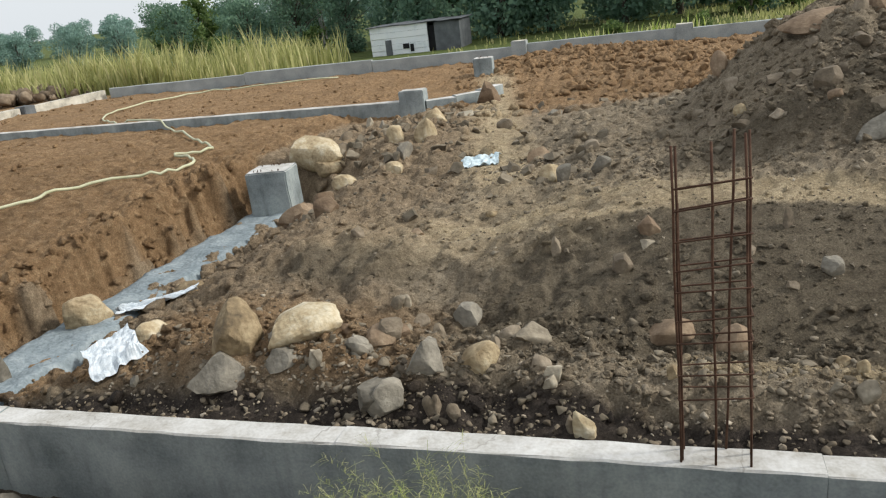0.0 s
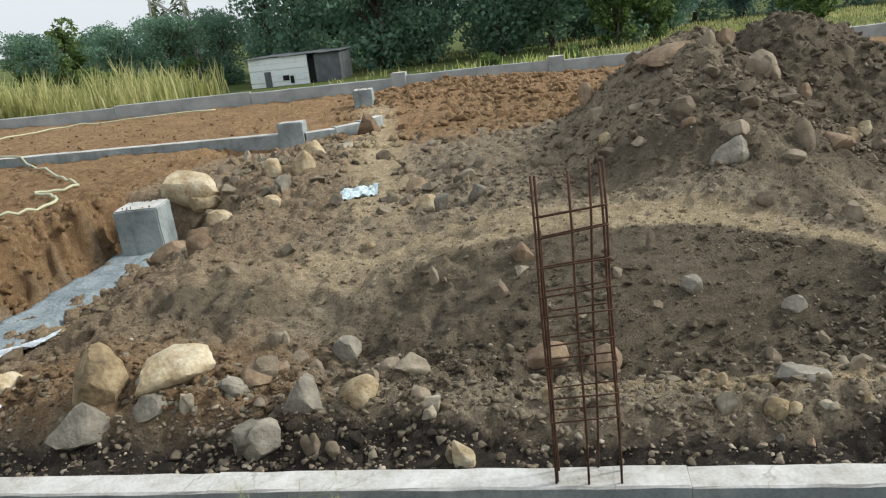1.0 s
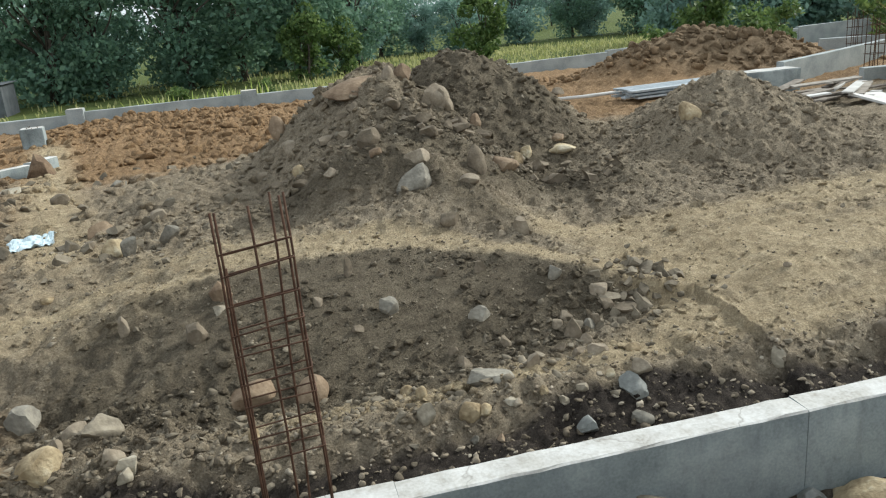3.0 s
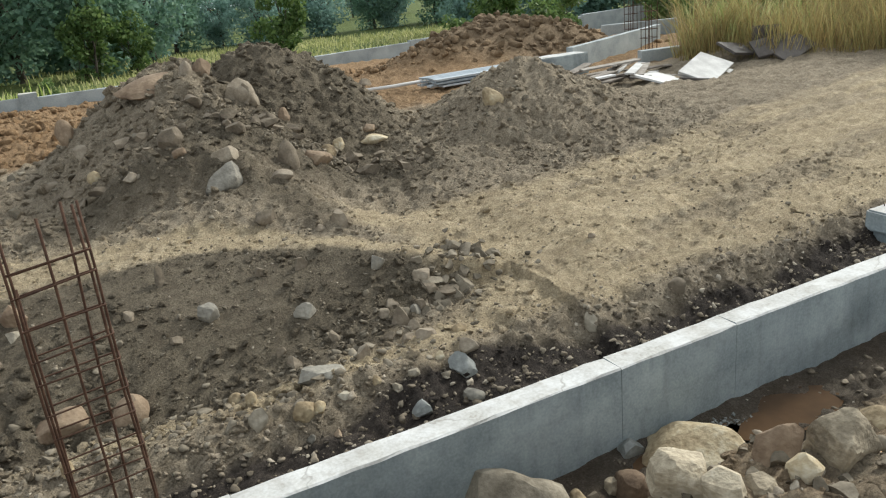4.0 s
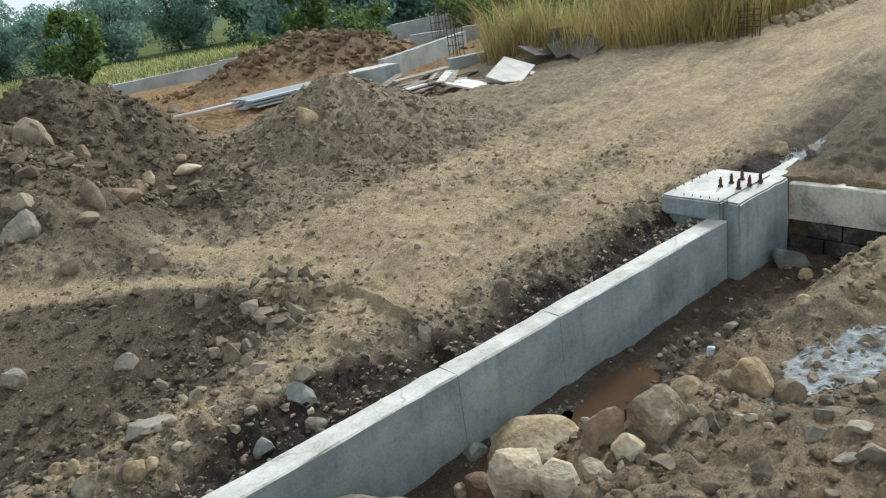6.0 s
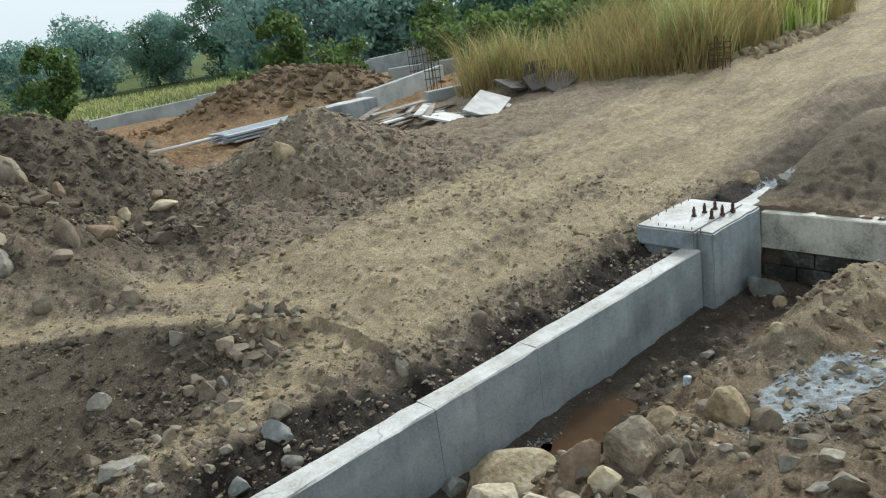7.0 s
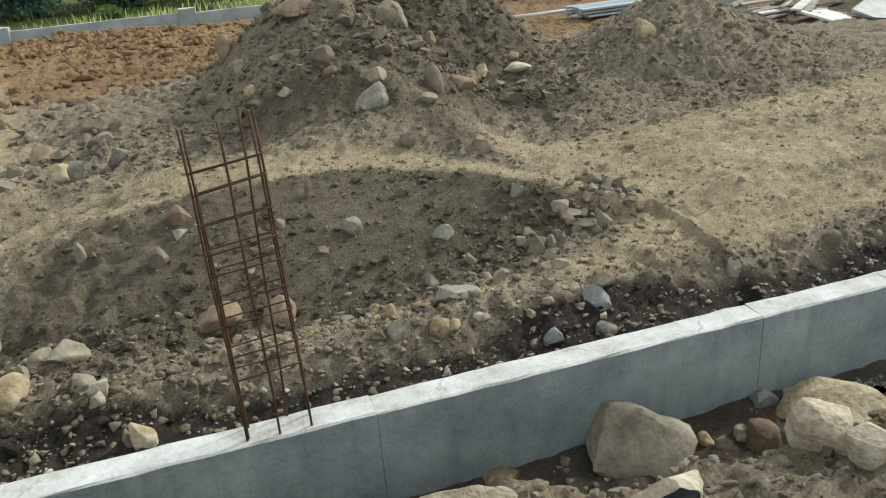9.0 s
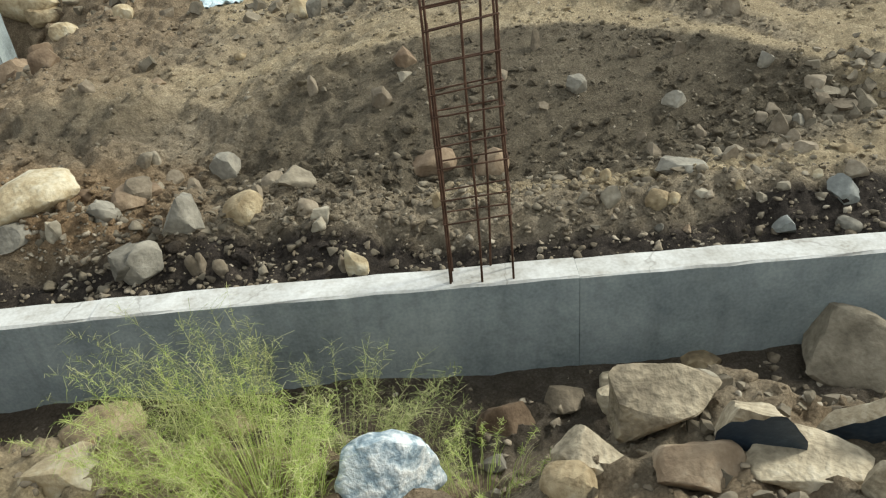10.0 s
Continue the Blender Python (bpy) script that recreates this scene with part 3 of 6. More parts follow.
def streak(mat, low, high):
    """Faint upright water marks and cloudy stains on a cast face."""
    n, l = mat.node_tree.nodes, mat.node_tree.links
    b = n["Principled BSDF"]
    was = b.inputs["Base Color"].links[0].from_socket
    co = n.new("ShaderNodeTexCoord").outputs["Object"]
    for stretch, scale, amount in (((1, 1, 0.16), 7.0, 0.36), ((1, 1, 1), 1.4, 0.5), ((1, 1, 1), 14.0, 0.25)):
        size = n.new("ShaderNodeMapping")
        size.inputs["Scale"].default_value = stretch
        t = n.new("ShaderNodeTexNoise")
        t.inputs["Scale"].default_value, t.inputs["Detail"].default_value = scale, 7
        l.new(co, size.inputs["Vector"]), l.new(size.outputs[0], t.inputs["Vector"])
        mix = n.new("ShaderNodeMixRGB")
        mix.blend_type, mix.inputs[0].default_value = "MULTIPLY", amount
        l.new(was, mix.inputs[1])
        l.new(ramp(n, l, t.outputs[0], [(0.3, low), (0.46, (1, 1, 1)), (0.7, high)]), mix.inputs[2])
        was = mix.outputs[0]
    l.new(was, b.inputs["Base Color"])


streak(CONCRETE, (0.5, 0.5, 0.48), (1.25, 1.24, 1.2))
streak(PLASTER, (0.45, 0.44, 0.42), (1.1, 1.1, 1.08))
streak(PALE_TOP, (0.62, 0.57, 0.50), (1.12, 1.12, 1.12))


# ---- mesh helpers ----
def mesh_object(name, verts, faces, mat, parent=None, label="", smooth=False):
    me = bpy.data.meshes.new(name)
    me.from_pydata([tuple(v) for v in verts], [], [tuple(f) for f in faces])
    me.materials.append(mat)
    if smooth:
        me.shade_smooth()
    me.update()
    ob = new(name, me)
    if parent:
        ob.parent = parent
    if label:
        ob["label"] = label
    return ob


def part(name, bm, mat, parent, label="", smooth=False):
    me = bpy.data.meshes.new(name)
    bm.to_mesh(me)
    bm.free()
    for one in (mat if isinstance(mat, (list, tuple)) else [mat]):
        me.materials.append(one)
    if smooth:
        me.shade_smooth()
    ob = new(name, me)
    if parent:
        ob.parent = parent
    if label:
        ob["label"] = label
    return ob


def add_box(bm, x0, x1, y0, y1, z0, z1, m=None, bevel=0.0, cuts=0):
    r = bmesh.ops.create_cube(bm, size=1, matrix=(m or Matrix()) @ Matrix.Translation(((x0 + x1) / 2, (y0 + y1) / 2, (z0 + z1) / 2)) @ Matrix.Diagonal((x1 - x0, y1 - y0, z1 - z0, 1)))
    if bevel:
        edges = list({e for v in r["verts"] for e in v.link_edges})
        bmesh.ops.bevel(bm, geom=edges, offset=bevel, segments=2, affect="EDGES", profile=0.6)
    return bm


def empty(name, x, y, z, rz=0.0):
    ob = new(name)
    ob.matrix_basis = pose(x, y, z, 0, 0, rz)
    ob.empty_display_size = 0.1
    return ob


def tube(bm, points, radius, sides=6):
    """A round bar along points."""
    pts = [Vector(p) for p in points]
    rings = []
    for i, p in enumerate(pts):
        d = (pts[min(i + 1, len(pts) - 1)] - pts[max(i - 1, 0)]).normalized()
        a = d.cross(Vector((0, 0, 1)) if abs(d.z) < 0.9 else Vector((1, 0, 0))).normalized()
        b = d.cross(a)
        r = radius[i] if isinstance(radius, (list, tuple)) else radius
        rings.append([bm.verts.new(p + (a * math.cos(k * math.tau / sides) + b * math.sin(k * math.tau / sides)) * r) for k in range(sides)])
    for one, two in zip(rings, rings[1:]):
        for k in range(sides):
            bm.faces.new((one[k], one[(k + 1) % sides], two[(k + 1) % sides], two[k]))
    bm.faces.new(rings[0][::-1])
    bm.faces.new(rings[-1])
    return bm


# ---- the ground, one sheet to the horizon ----
def spaced(lo, hi, step, far_lo, far_hi, grow):
    inner = list(np.arange(lo, hi + 1e-6, step))
    s, v = step, hi
    while v < far_hi:
        s *= grow
        v += s
        inner.append(v)
    s, v = step, lo
    while v > far_lo:
        s *= grow
        v -= s
        inner.insert(0, v)
    return np.array(inner)


def build_ground():
    xs = spaced(-7.9, 9.2, 0.034, -900, 900, 1.035)
    ys = spaced(-2.6, 8.0, 0.034, -300, 1200, 1.02)
    ys = np.sort(np.r_[ys[(ys < 0.02) | (ys > 0.21)], 0.02, 0.10, 0.13, 0.21])
    gx, gy = np.meshgrid(xs, ys)
    gz = height(gx, gy)
    nx, ny = len(xs), len(ys)
    verts = np.stack([gx, gy, gz], -1).reshape(-1, 3)
    idx = np.arange(nx * ny).reshape(ny, nx)
    quads = np.stack([idx[:-1, :-1], idx[:-1, 1:], idx[1:, 1:], idx[1:, :-1]], -1).reshape(-1, 4)
    me = bpy.data.meshes.new("ground")
    me.vertices.add(len(verts))
    me.vertices.foreach_set("co", verts.ravel())
    me.loops.add(quads.size)
    me.loops.foreach_set("vertex_index", quads.ravel().astype(np.int32))
    me.polygons.add(len(quads))
    me.polygons.foreach_set("loop_start", np.arange(0, quads.size, 4, dtype=np.int32))
    me.update(calc_edges=True)
    for name, w in zip(("red", "grey", "pale", "wet", "grass"), soils(gx, gy, gz)):
        me.attributes.new(name, "FLOAT", "POINT").data.foreach_set("value", w.ravel().astype(np.float32))
    me.shade_smooth()
    me.materials.append(EARTH)
    return tagged(new("ground", me), "bare brown and red earth with wheel tracks, heaps and pits", "ground", kind="structure")


build_ground()


# ---- concrete ----
def worn_bar(name, x0, x1, y0, y1, z0, z1, mat, top_mat, parent=None, step=0.18, wob=0.006, seed=0, along="x"):
    """A cast concrete bar with uneven edges, its top faces in a paler colour."""
    n = max(2, int((x1 - x0) / step))
    r = random.Random(seed)
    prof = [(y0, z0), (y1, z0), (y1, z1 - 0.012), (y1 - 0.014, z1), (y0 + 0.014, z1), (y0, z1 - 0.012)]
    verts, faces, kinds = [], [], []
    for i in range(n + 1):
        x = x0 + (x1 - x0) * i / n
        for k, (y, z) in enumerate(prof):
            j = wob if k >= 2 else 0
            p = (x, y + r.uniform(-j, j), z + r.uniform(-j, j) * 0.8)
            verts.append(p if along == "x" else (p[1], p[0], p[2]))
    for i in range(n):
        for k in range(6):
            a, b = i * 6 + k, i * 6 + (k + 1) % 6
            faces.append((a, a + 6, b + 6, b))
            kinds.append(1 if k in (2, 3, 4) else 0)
    faces += [tuple(range(6)), tuple(n * 6 + k for k in range(5, -1, -1))]
    kinds += [0, 0]
    if along == "x":
        faces = [f[::-1] for f in faces]
    me = bpy.data.meshes.new(name)
    me.from_pydata(verts, [], faces)
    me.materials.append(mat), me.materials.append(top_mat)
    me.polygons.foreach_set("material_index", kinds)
    me.update()
    ob = new(name, me)
    ob.parent = parent
    return ob


beam = empty("plinth_beam", 0, 0, -0.72)
beam.matrix_basis = Matrix()
tagged(beam, "grey cast concrete plinth beam with a pale rough top", "beam")
joints = (-12.0, -5.4, -2.3, 0.8, 3.73, 4.955, 7.76)
for i, (a, b) in enumerate(zip(joints, joints[1:])):
    worn_bar("beam_length", a + 0.0018, b - 0.0018, 0.0, 0.23, -0.95, random.Random(i).uniform(-0.006, 0.006), CONCRETE, PALE_TOP, beam, seed=i)

# starter cage on the beam
cage = empty("rebar_cage", 0.2, 0.115, 0.0)
tagged(cage, "tall rusty rebar starter cage standing on the concrete beam", "rebar cage")
bars = [(-0.20, -0.072, -0.226, -0.06), (-0.192, -0.052, -0.205, -0.045), (-0.002, -0.08, -0.024, -0.075), (0.062, 0.10, 0.098, 0.075), (0.196, -0.075, 0.145, -0.05), (0.204, 0.055, 0.172, 0.05), (-0.19, 0.07, -0.196, 0.07)]
tops = (1.955, 1.95, 1.97, 2.0, 2.0, 1.995, 1.6)
for (x0, y0, x1, y1), h in zip(bars, tops):
    bm = bmesh.new()
    tube(bm, [(x0 + (x1 - x0) * k / 6 + 0.004 * math.sin(k * 1.7 + h * 9), y0 + (y1 - y0) * k / 6, -0.04 + (h + 0.04) * k / 6) for k in range(7)], 0.0075, 7)
    part("bar", bm, RUST, cage, smooth=True)
for k, h in enumerate((1.72, 1.60, 1.415, 1.25, 1.125, 0.94, 0.80, 0.60, 0.44)):
    s = h / 1.96
    cx, slope, rr = -0.022 * s, (0.055, 0.06, 0.05, 0.055, 0.04, 0.05, 0.035, 0.035, 0.03)[k], random.Random(k)
    hw, hd = 0.208 - 0.012 * s, 0.086
    bm = bmesh.new()
    ring = [(cx + sx * hw, sy * hd, h + slope * (0.5 + 0.5 * sx) * 0.9 + (-0.052 * s if sy > 0 else 0) + rr.uniform(-0.006, 0.006)) for sx, sy in ((-1, -1), (1, -1), (1, 1), (-1, 1))]
    ring = ring + [ring[0]]
    pts = []
    for a, b in zip(ring, ring[1:]):
        pts += [tuple(Vector(a).lerp(Vector(b), u)) for u in (0.03, 0.5, 0.97)]
    tube(bm, pts + [pts[0]], 0.0052, 6)
    part("tie", bm, RUST, cage, smooth=True)


# pedestal at the end of the beam, with its bolts
def rough_block(name, x0, x1, y0, y1, z0, z1, mat, parent=None, seed=0, wob=0.012, top=None, cell=0.12):
    """A cast block with slightly uneven faces and chipped edges."""
    bm = bmesh.new()
    add_box(bm, x0, x1, y0, y1, z0, z1)
    bmesh.ops.bevel(bm, geom=list(bm.edges), offset=0.02, segments=2, affect="EDGES")
    bmesh.ops.subdivide_edges(bm, edges=[e for e in bm.edges if e.calc_length() > cell * 1.5], cuts=max(1, min(8, int(max(x1 - x0, y1 - y0, z1 - z0) / cell / 1.5))), use_grid_fill=True)
    for v in bm.verts:
        d = noise.noise_vector(Vector(v.co) * 5 + Vector((seed * 3.1, 0, 0)))
        v.co += d * wob
    for f in bm.faces:
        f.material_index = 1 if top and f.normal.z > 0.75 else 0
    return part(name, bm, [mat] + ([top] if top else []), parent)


pedestal = tagged(empty("column_pedestal", 0, 0, 0), "grey concrete column pedestal with a whitened top and rusty bolts", "pedestal")
pedestal.matrix_basis = Matrix()
rough_block("pier", 7.79, 8.92, -0.13, 0.235, -0.95, 0.195, CONCRETE, pedestal, 3, 0.014, PALE_TOP)
rough_block("cap", 7.72, 8.90, 0.06, 0.80, -0.02, 0.212, CONCRETE, pedestal, 5, 0.010, PALE_TOP)
rough_block("ledge", 8.925, 9.85, 0.0, 0.26, -0.3, 0.165, PLASTER, pedestal, 9, 0.014, PALE_TOP)
rough_block("cap_footing", 7.78, 8.86, 0.25, 0.74, -0.40, 0.0, CONCRETE, pedestal, 8, 0.012)
for k in range(6):
    bm = bmesh.new()
    x, y = 8.23 + 0.17 * (k % 3), 0.12 + 0.22 * (k // 3) - 0.04 * (k % 3)
    tube(bm, [(x, y, 0.17), (x, y, 0.30), (x + 0.004, y, 0.305), (x + 0.004, y, 0.33)], [0.02, 0.02, 0.013, 0.011], 8)
    bolt = part("bolt", bm, RUST, pedestal)
    bm = bmesh.new()
    tube(bm, [(x, y, 0.205), (x, y, 0.232)], 0.034, 6)
    part("nut", bm, RUST, bolt)
for k in range(12):
    u = k / 11
    x, y = (7.8 + 0.0 * u, 0.02 + 0.72 * u * 1.6) if k < 6 else (7.86 + (u - 0.5) * 1.9, 0.74)
    bm = bmesh.new()
    tube(bm, [(x, min(y, 0.76), 0.17), (x, min(y, 0.76), 0.235)], 0.006, 6)
    part("pin", bm, RUST, pedestal)

side_wall = tagged(empty("side_wall", 0, 0, 0), "cream plastered low side wall over dark block courses", "wall")
side_wall.matrix_basis = Matrix()
worn_bar("plaster_band", -5.5, -0.125, 8.93, 9.16, -0.32, 0.12, PLASTER, PLASTER, side_wall, seed=31, along="y")
r = random.Random(5)
for row in range(2):
    for k in range(14):
        y = -0.14 - 0.40 * k - 0.2 * row
        bm = bmesh.new()
        add_box(bm, 8.945, 9.14, y - 0.385, y, -0.72 + 0.2 * row, -0.532 + 0.2 * row, bevel=0.01)
        part("block", bm, DARK_BLOCK, side_wall)

# footing strip in the cross trench and its stub column
strip = bmesh.new()
bmesh.ops.create_grid(strip, x_segments=14, y_segments=90, size=0.5, matrix=Matrix.Translation((-6.57, 3.75, -0.31)) @ Matrix.Diagonal((0.86, 7.2, 1, 1)))
for v in strip.verts:
    v.co.z += 0.05 * noise.noise(Vector(v.co) * 2.3) + 0.025 * noise.noise(Vector(v.co) * 9) - (0.14 if abs(v.co.x + 6.57) > 0.42 else 0)
    v.co.x += 0.07 * noise.noise(Vector((0, v.co.y * 1.4, 4 if v.co.x > -6.57 else 9)))
tagged(part("footing_strip", strip, LEAN_MIX, None, smooth=True), "rough blue grey lean concrete strip in the trench", "footing")


def stub_column(x, y, z0, z1, w, d, seed, label, turn=0.0, pins=0):
    ob = tagged(empty("stub_column", x, y, z0, turn), label, "stub column", "stub columns")
    rough_block("shaft", -w / 2, w / 2, -d / 2, d / 2, -0.35, z1 - z0, CONCRETE, ob, seed, 0.012, PALE_TOP)
    rr = random.Random(seed)
    for k in range(pins):
        px, py = rr.uniform(-w * 0.36, w * 0.36), rr.choice((-1, 1)) * d * 0.36
        bm = bmesh.new()
        tube(bm, [(px, py, z1 - z0 - 0.04), (px + rr.uniform(-0.05, 0.05), py + rr.uniform(-0.04, 0.04), z1 - z0 + rr.uniform(0.01, 0.045))], 0.008, 5)
        part("cut_bar", bm, RUST, ob)
    return ob


stub_column(-6.52, 7.02, -0.32, 0.40, 0.70, 0.62, 11, "grey concrete stub column with cut bars at the trench end", 8, 14)
stub_column(-6.15, 13.52, 0.1, 0.68, 0.62, 0.40, 12, "low grey concrete stub column in the cross beam")
stub_column(-5.85, 19.6, 0.05, 0.72, 0.58, 0.55, 13, "pale square concrete stub column in red earth", 5, 6)

cross = tagged(empty("cross_beam", 0, 0, 0), "narrow grey concrete plinth beam across red earth", "beam")
cross.matrix_basis = Matrix()
for k, (a, b) in enumerate(((-30, -21.5), (-21.5, -14.2), (-14.2, -6.47))):
    worn_bar("beam_length", a, b - 0.006, 13.4, 13.63, 0.0, 0.42 + 0.006 * k, CONCRETE, PALE_TOP, cross, seed=50 + k, step=0.4)
bend = [(-5.84, 13.5), (-5.2, 13.75), (-4.7, 14.2), (-4.35, 14.9)]
for k, ((xa, ya), (xb, yb)) in enumerate(zip(bend, bend[1:])):
    ang, ln = math.atan2(yb - ya, xb - xa), math.hypot(xb - xa, yb - ya)
    piece = worn_bar("curved_length", 0, ln + 0.03, -0.11, 0.11, -0.3, 0.08, CONCRETE, PALE_TOP, cross, seed=60 + k)
    piece.matrix_basis = pose(xa, ya, 0.33 + 0.03 * k, 0, 0, math.degrees(ang))

# boundary wall, low, round the back of the plot
rear = tagged(empty("boundary_wall", 0, 0, 0), "low grey concrete boundary wall along the back of the plot", "wall", kind="structure")
rear.matrix_basis = Matrix()
xs = [-23.4, -17.0, -11.5, -5.9, 0.1, 5.5, 10.5, 15.5, 21, 27, 34]
for k, (a, b) in enumerate(zip(xs, xs[1:])):
    ya, yb = float(wall_line(a)), float(wall_line(b))
    ln, ang = math.hypot(b - a, yb - ya), math.degrees(math.atan2(yb - ya, b - a))
    w = worn_bar("wall_length", 0, ln - 0.02, -0.12, 0.12, -0.9, 0.0, WALLGREY, WALLGREY, rear, seed=70 + k, step=0.7, wob=0.012)
    w.matrix_basis = pose(a, ya, 0.52 + 0.06 * (k % 2) + 0.01 * k, 0, 0, ang)
for x in (-5.72, 0.12):
    rough_block("wall_post", x - 0.28, x + 0.28, float(wall_line(x)) - 0.26, float(wall_line(x)) + 0.2, -0.5, 0.74, WALLGREY, rear, int(x * 3) + 90, 0.012, PLASTER, 0.3)
west = tagged(empty("boundary_wall_west", 0, 0, 0), "low cream boundary wall with a dark pier", "wall", kind="structure")
west.matrix_basis = Matrix()
for k, (ya, yb) in enumerate(((5, 12), (12, 19.6), (20.1, 23.9))):
    w = worn_bar("wall_length", 0, yb - ya, -0.12, 0.12, -0.9, 0.0, PLASTER, PLASTER, west, seed=80 + k, step=0.7, wob=0.015)
    w.matrix_basis = pose(-25.6 + 0.1 * (ya - 5) - 0.12, ya, 0.46, 0, 0, math.degrees(math.atan2(1, 0.1)))
rough_block("wall_pier", -24.45, -23.95, 19.58, 20.12, -0.5, 0.5, SHED_DARK, west, 97, 0.012, None, 0.3)
inner = tagged(empty("low_wall", 0, 0, 0), "low pale blue concrete wall behind the stacked boards", "wall")
inner.matrix_basis = Matrix()
for k, (xa, ya, xb, yb) in enumerate(((13.2, 13.1, 19.1, 16.1), (20.4, 20.6, 23.2, 19.4), (14.3, 11.6, 16.2, 11.3))):
    w = worn_bar("wall_length", 0, math.hypot(xb - xa, yb - ya), -0.1, 0.1, -0.6, 0.0, WALLGREY, WALLGREY, inner, seed=85 + k, step=0.7, wob=0.01)
    w.matrix_basis = pose(xa, ya, (0.95, 0.78, 0.78)[k], 0, 0, math.degrees(math.atan2(yb - ya, xb - xa)))
rough_block("wall_end", 11.5, 13.2, 12.3, 12.9, 0.2, 0.86, CONCRETE, inner, 99, 0.012, PALE_TOP, 0.3)


def far_cage(x, y, h, n, label):
    z = float(height(x, y))
    ob = tagged(empty("rebar_cage", x, y, z), label, "rebar cage", "far starter cages")
    rr = random.Random(int(x * 7))
    for k in range(n):
        a, b = (k % 3 - 1) * 0.17, (k // 3 - 0.5) * 0.3
        bm = bmesh.new()
        tube(bm, [(a, b, -0.1), (a + rr.uniform(-0.05, 0.05), b + rr.uniform(-0.05, 0.05), h * rr.uniform(0.85, 1.0))], 0.012, 5)
        part("bar", bm, RUST, ob)
    for k in range(4):
        bm = bmesh.new()
        zz = h * (0.25 + 0.17 * k)
        tube(bm, [(-0.2, -0.17, zz), (0.2, -0.17, zz), (0.2, 0.17, zz), (-0.2, 0.17, zz), (-0.2, -0.17, zz)], 0.008, 5)
        part("tie", bm, RUST, ob)


far_cage(16.9, 14.1, 1.5, 6, "rusty starter cage beside the far low wall")
far_cage(20.6, 19.1, 1.6, 6, "rusty starter bars in tall grass")
far_cage(20.5, 15.0, 1.4, 6, "rusty starter bars in yellow grass")
far_cage(17.0, 4.6, 0.75, 6, "short dark starter bars beside the dirt road")

# ---- shed behind the wall ----
shed = tagged(empty("shed", -14.6, 36.5, -0.62, 3), "small whitewashed shed with a dark doorway and flat sheet roof", "shed")
shed.scale = (0.84, 1.0, 0.88)
for k in range(6):
    for x0, x1, y0 in ((-1.15, 1.9, 0.0), (-1.98, -1.16, 0.05)):
        bm = bmesh.new()
        add_box(bm, x0, x1, y0 + 0.02 * (k % 2), y0 + 0.12, 0.36 * k, 0.36 * k + 0.35, bevel=0.012)
        part("wall_sheet", bm, WHITEWASH, shed)
bm = bmesh.new()
add_box(bm, 2.35, 4.0, 0.1, 0.2, 0, 2.1)
add_box(bm, 3.9, 4.0, 0.2, 3.0, 0, 2.1)
add_box(bm, -1.98, -1.88, 0.2, 3.0, 0, 2.1)
add_box(bm, -1.88, 3.9, 2.9, 3.0, 0, 2.1)
part("grey_wall", bm, SHED_DARK, shed)
# Black panels stand in for the unlit inside behind doorway and openings.
bm = bmesh.new()
add_box(bm, 1.9, 2.35, 0.22, 0.26, 0, 1.95)
part("doorway", bm, BLACK, shed)
for x0, x1, z0, z1 in ((0.2, 0.62, 0.75, 1.05), (0.68, 0.92, 0.55, 1.0), (-0.98, -0.55, 0.0, 1.35)):
    bm = bmesh.new()
    add_box(bm, x0, x1, -0.03, -0.004, z0, z1, bevel=0.008)
    part("opening" if x0 > 0 else "water_butt", bm, BLACK if x0 > 0 else SHED_DARK, shed)
for k in range(8):
    bm = bmesh.new()
    add_box(bm, -2.2 + 0.8 * k, -1.42 + 0.8 * k, -0.1, 3.2, 2.15 + 0.02 * (k % 3), 2.19 + 0.02 * (k % 3), bevel=0.01)
    part("roof_sheet", bm, SHED_DARK, shed)


# ---- loose things of the site ----
BLUE_PLASTIC = material("thin bluish plastic", [(0.25, (0.30, 0.38, 0.42)), (0.5, (0.52, 0.62, 0.66)), (0.8, (0.74, 0.80, 0.82))], 12, 0.35, 0.006, 50, spec=0.5)


def cloth(name, x, y, w, d, turn, seed, label, lift=0.03, tilt=0.0, crumple=0.05, mat=None):
    bm = bmesh.new()
    bmesh.ops.create_grid(bm, x_segments=26, y_segments=22, size=0.5)
    rr = Vector((seed * 7.7, seed * 1.3, 0))
    c, s = math.cos(radians(turn)), math.sin(radians(turn))
    rows = []
    for v in bm.verts:
        e = Vector((v.co.x, v.co.y, 0))
        q = e * (1 + 0.22 * noise.noise(e * 3 + rr))
        n = abs(noise.noise(e * 4.5 + rr)) * crumple * 1.6 + noise.noise(e * 11 + rr) * crumple * 0.5
        rows.append((x + (q.x * w) * c - (q.y * d) * s, y + (q.x * w) * s + (q.y * d) * c, lift + n + tilt * (q.y + 0.5) * d))
    rows = np.array(rows)
    lie = np.mean([height(rows[:, 0] + i * 0.09, rows[:, 1] + j * 0.09) for i in (-2, -1, 0, 1, 2) for j in (-2, -1, 0, 1, 2)], 0)
    for v, r, z in zip(bm.verts, rows, np.maximum(lie, height(rows[:, 0], rows[:, 1]) - 0.05)):
        v.co = (r[0], r[1], r[2] + z)
    bmesh.ops.solidify(bm, geom=bm.faces[:], thickness=0.004)
    return tagged(part(name, bm, mat or PLASTIC, None), label, "plastic sheet", "white plastic sheets")


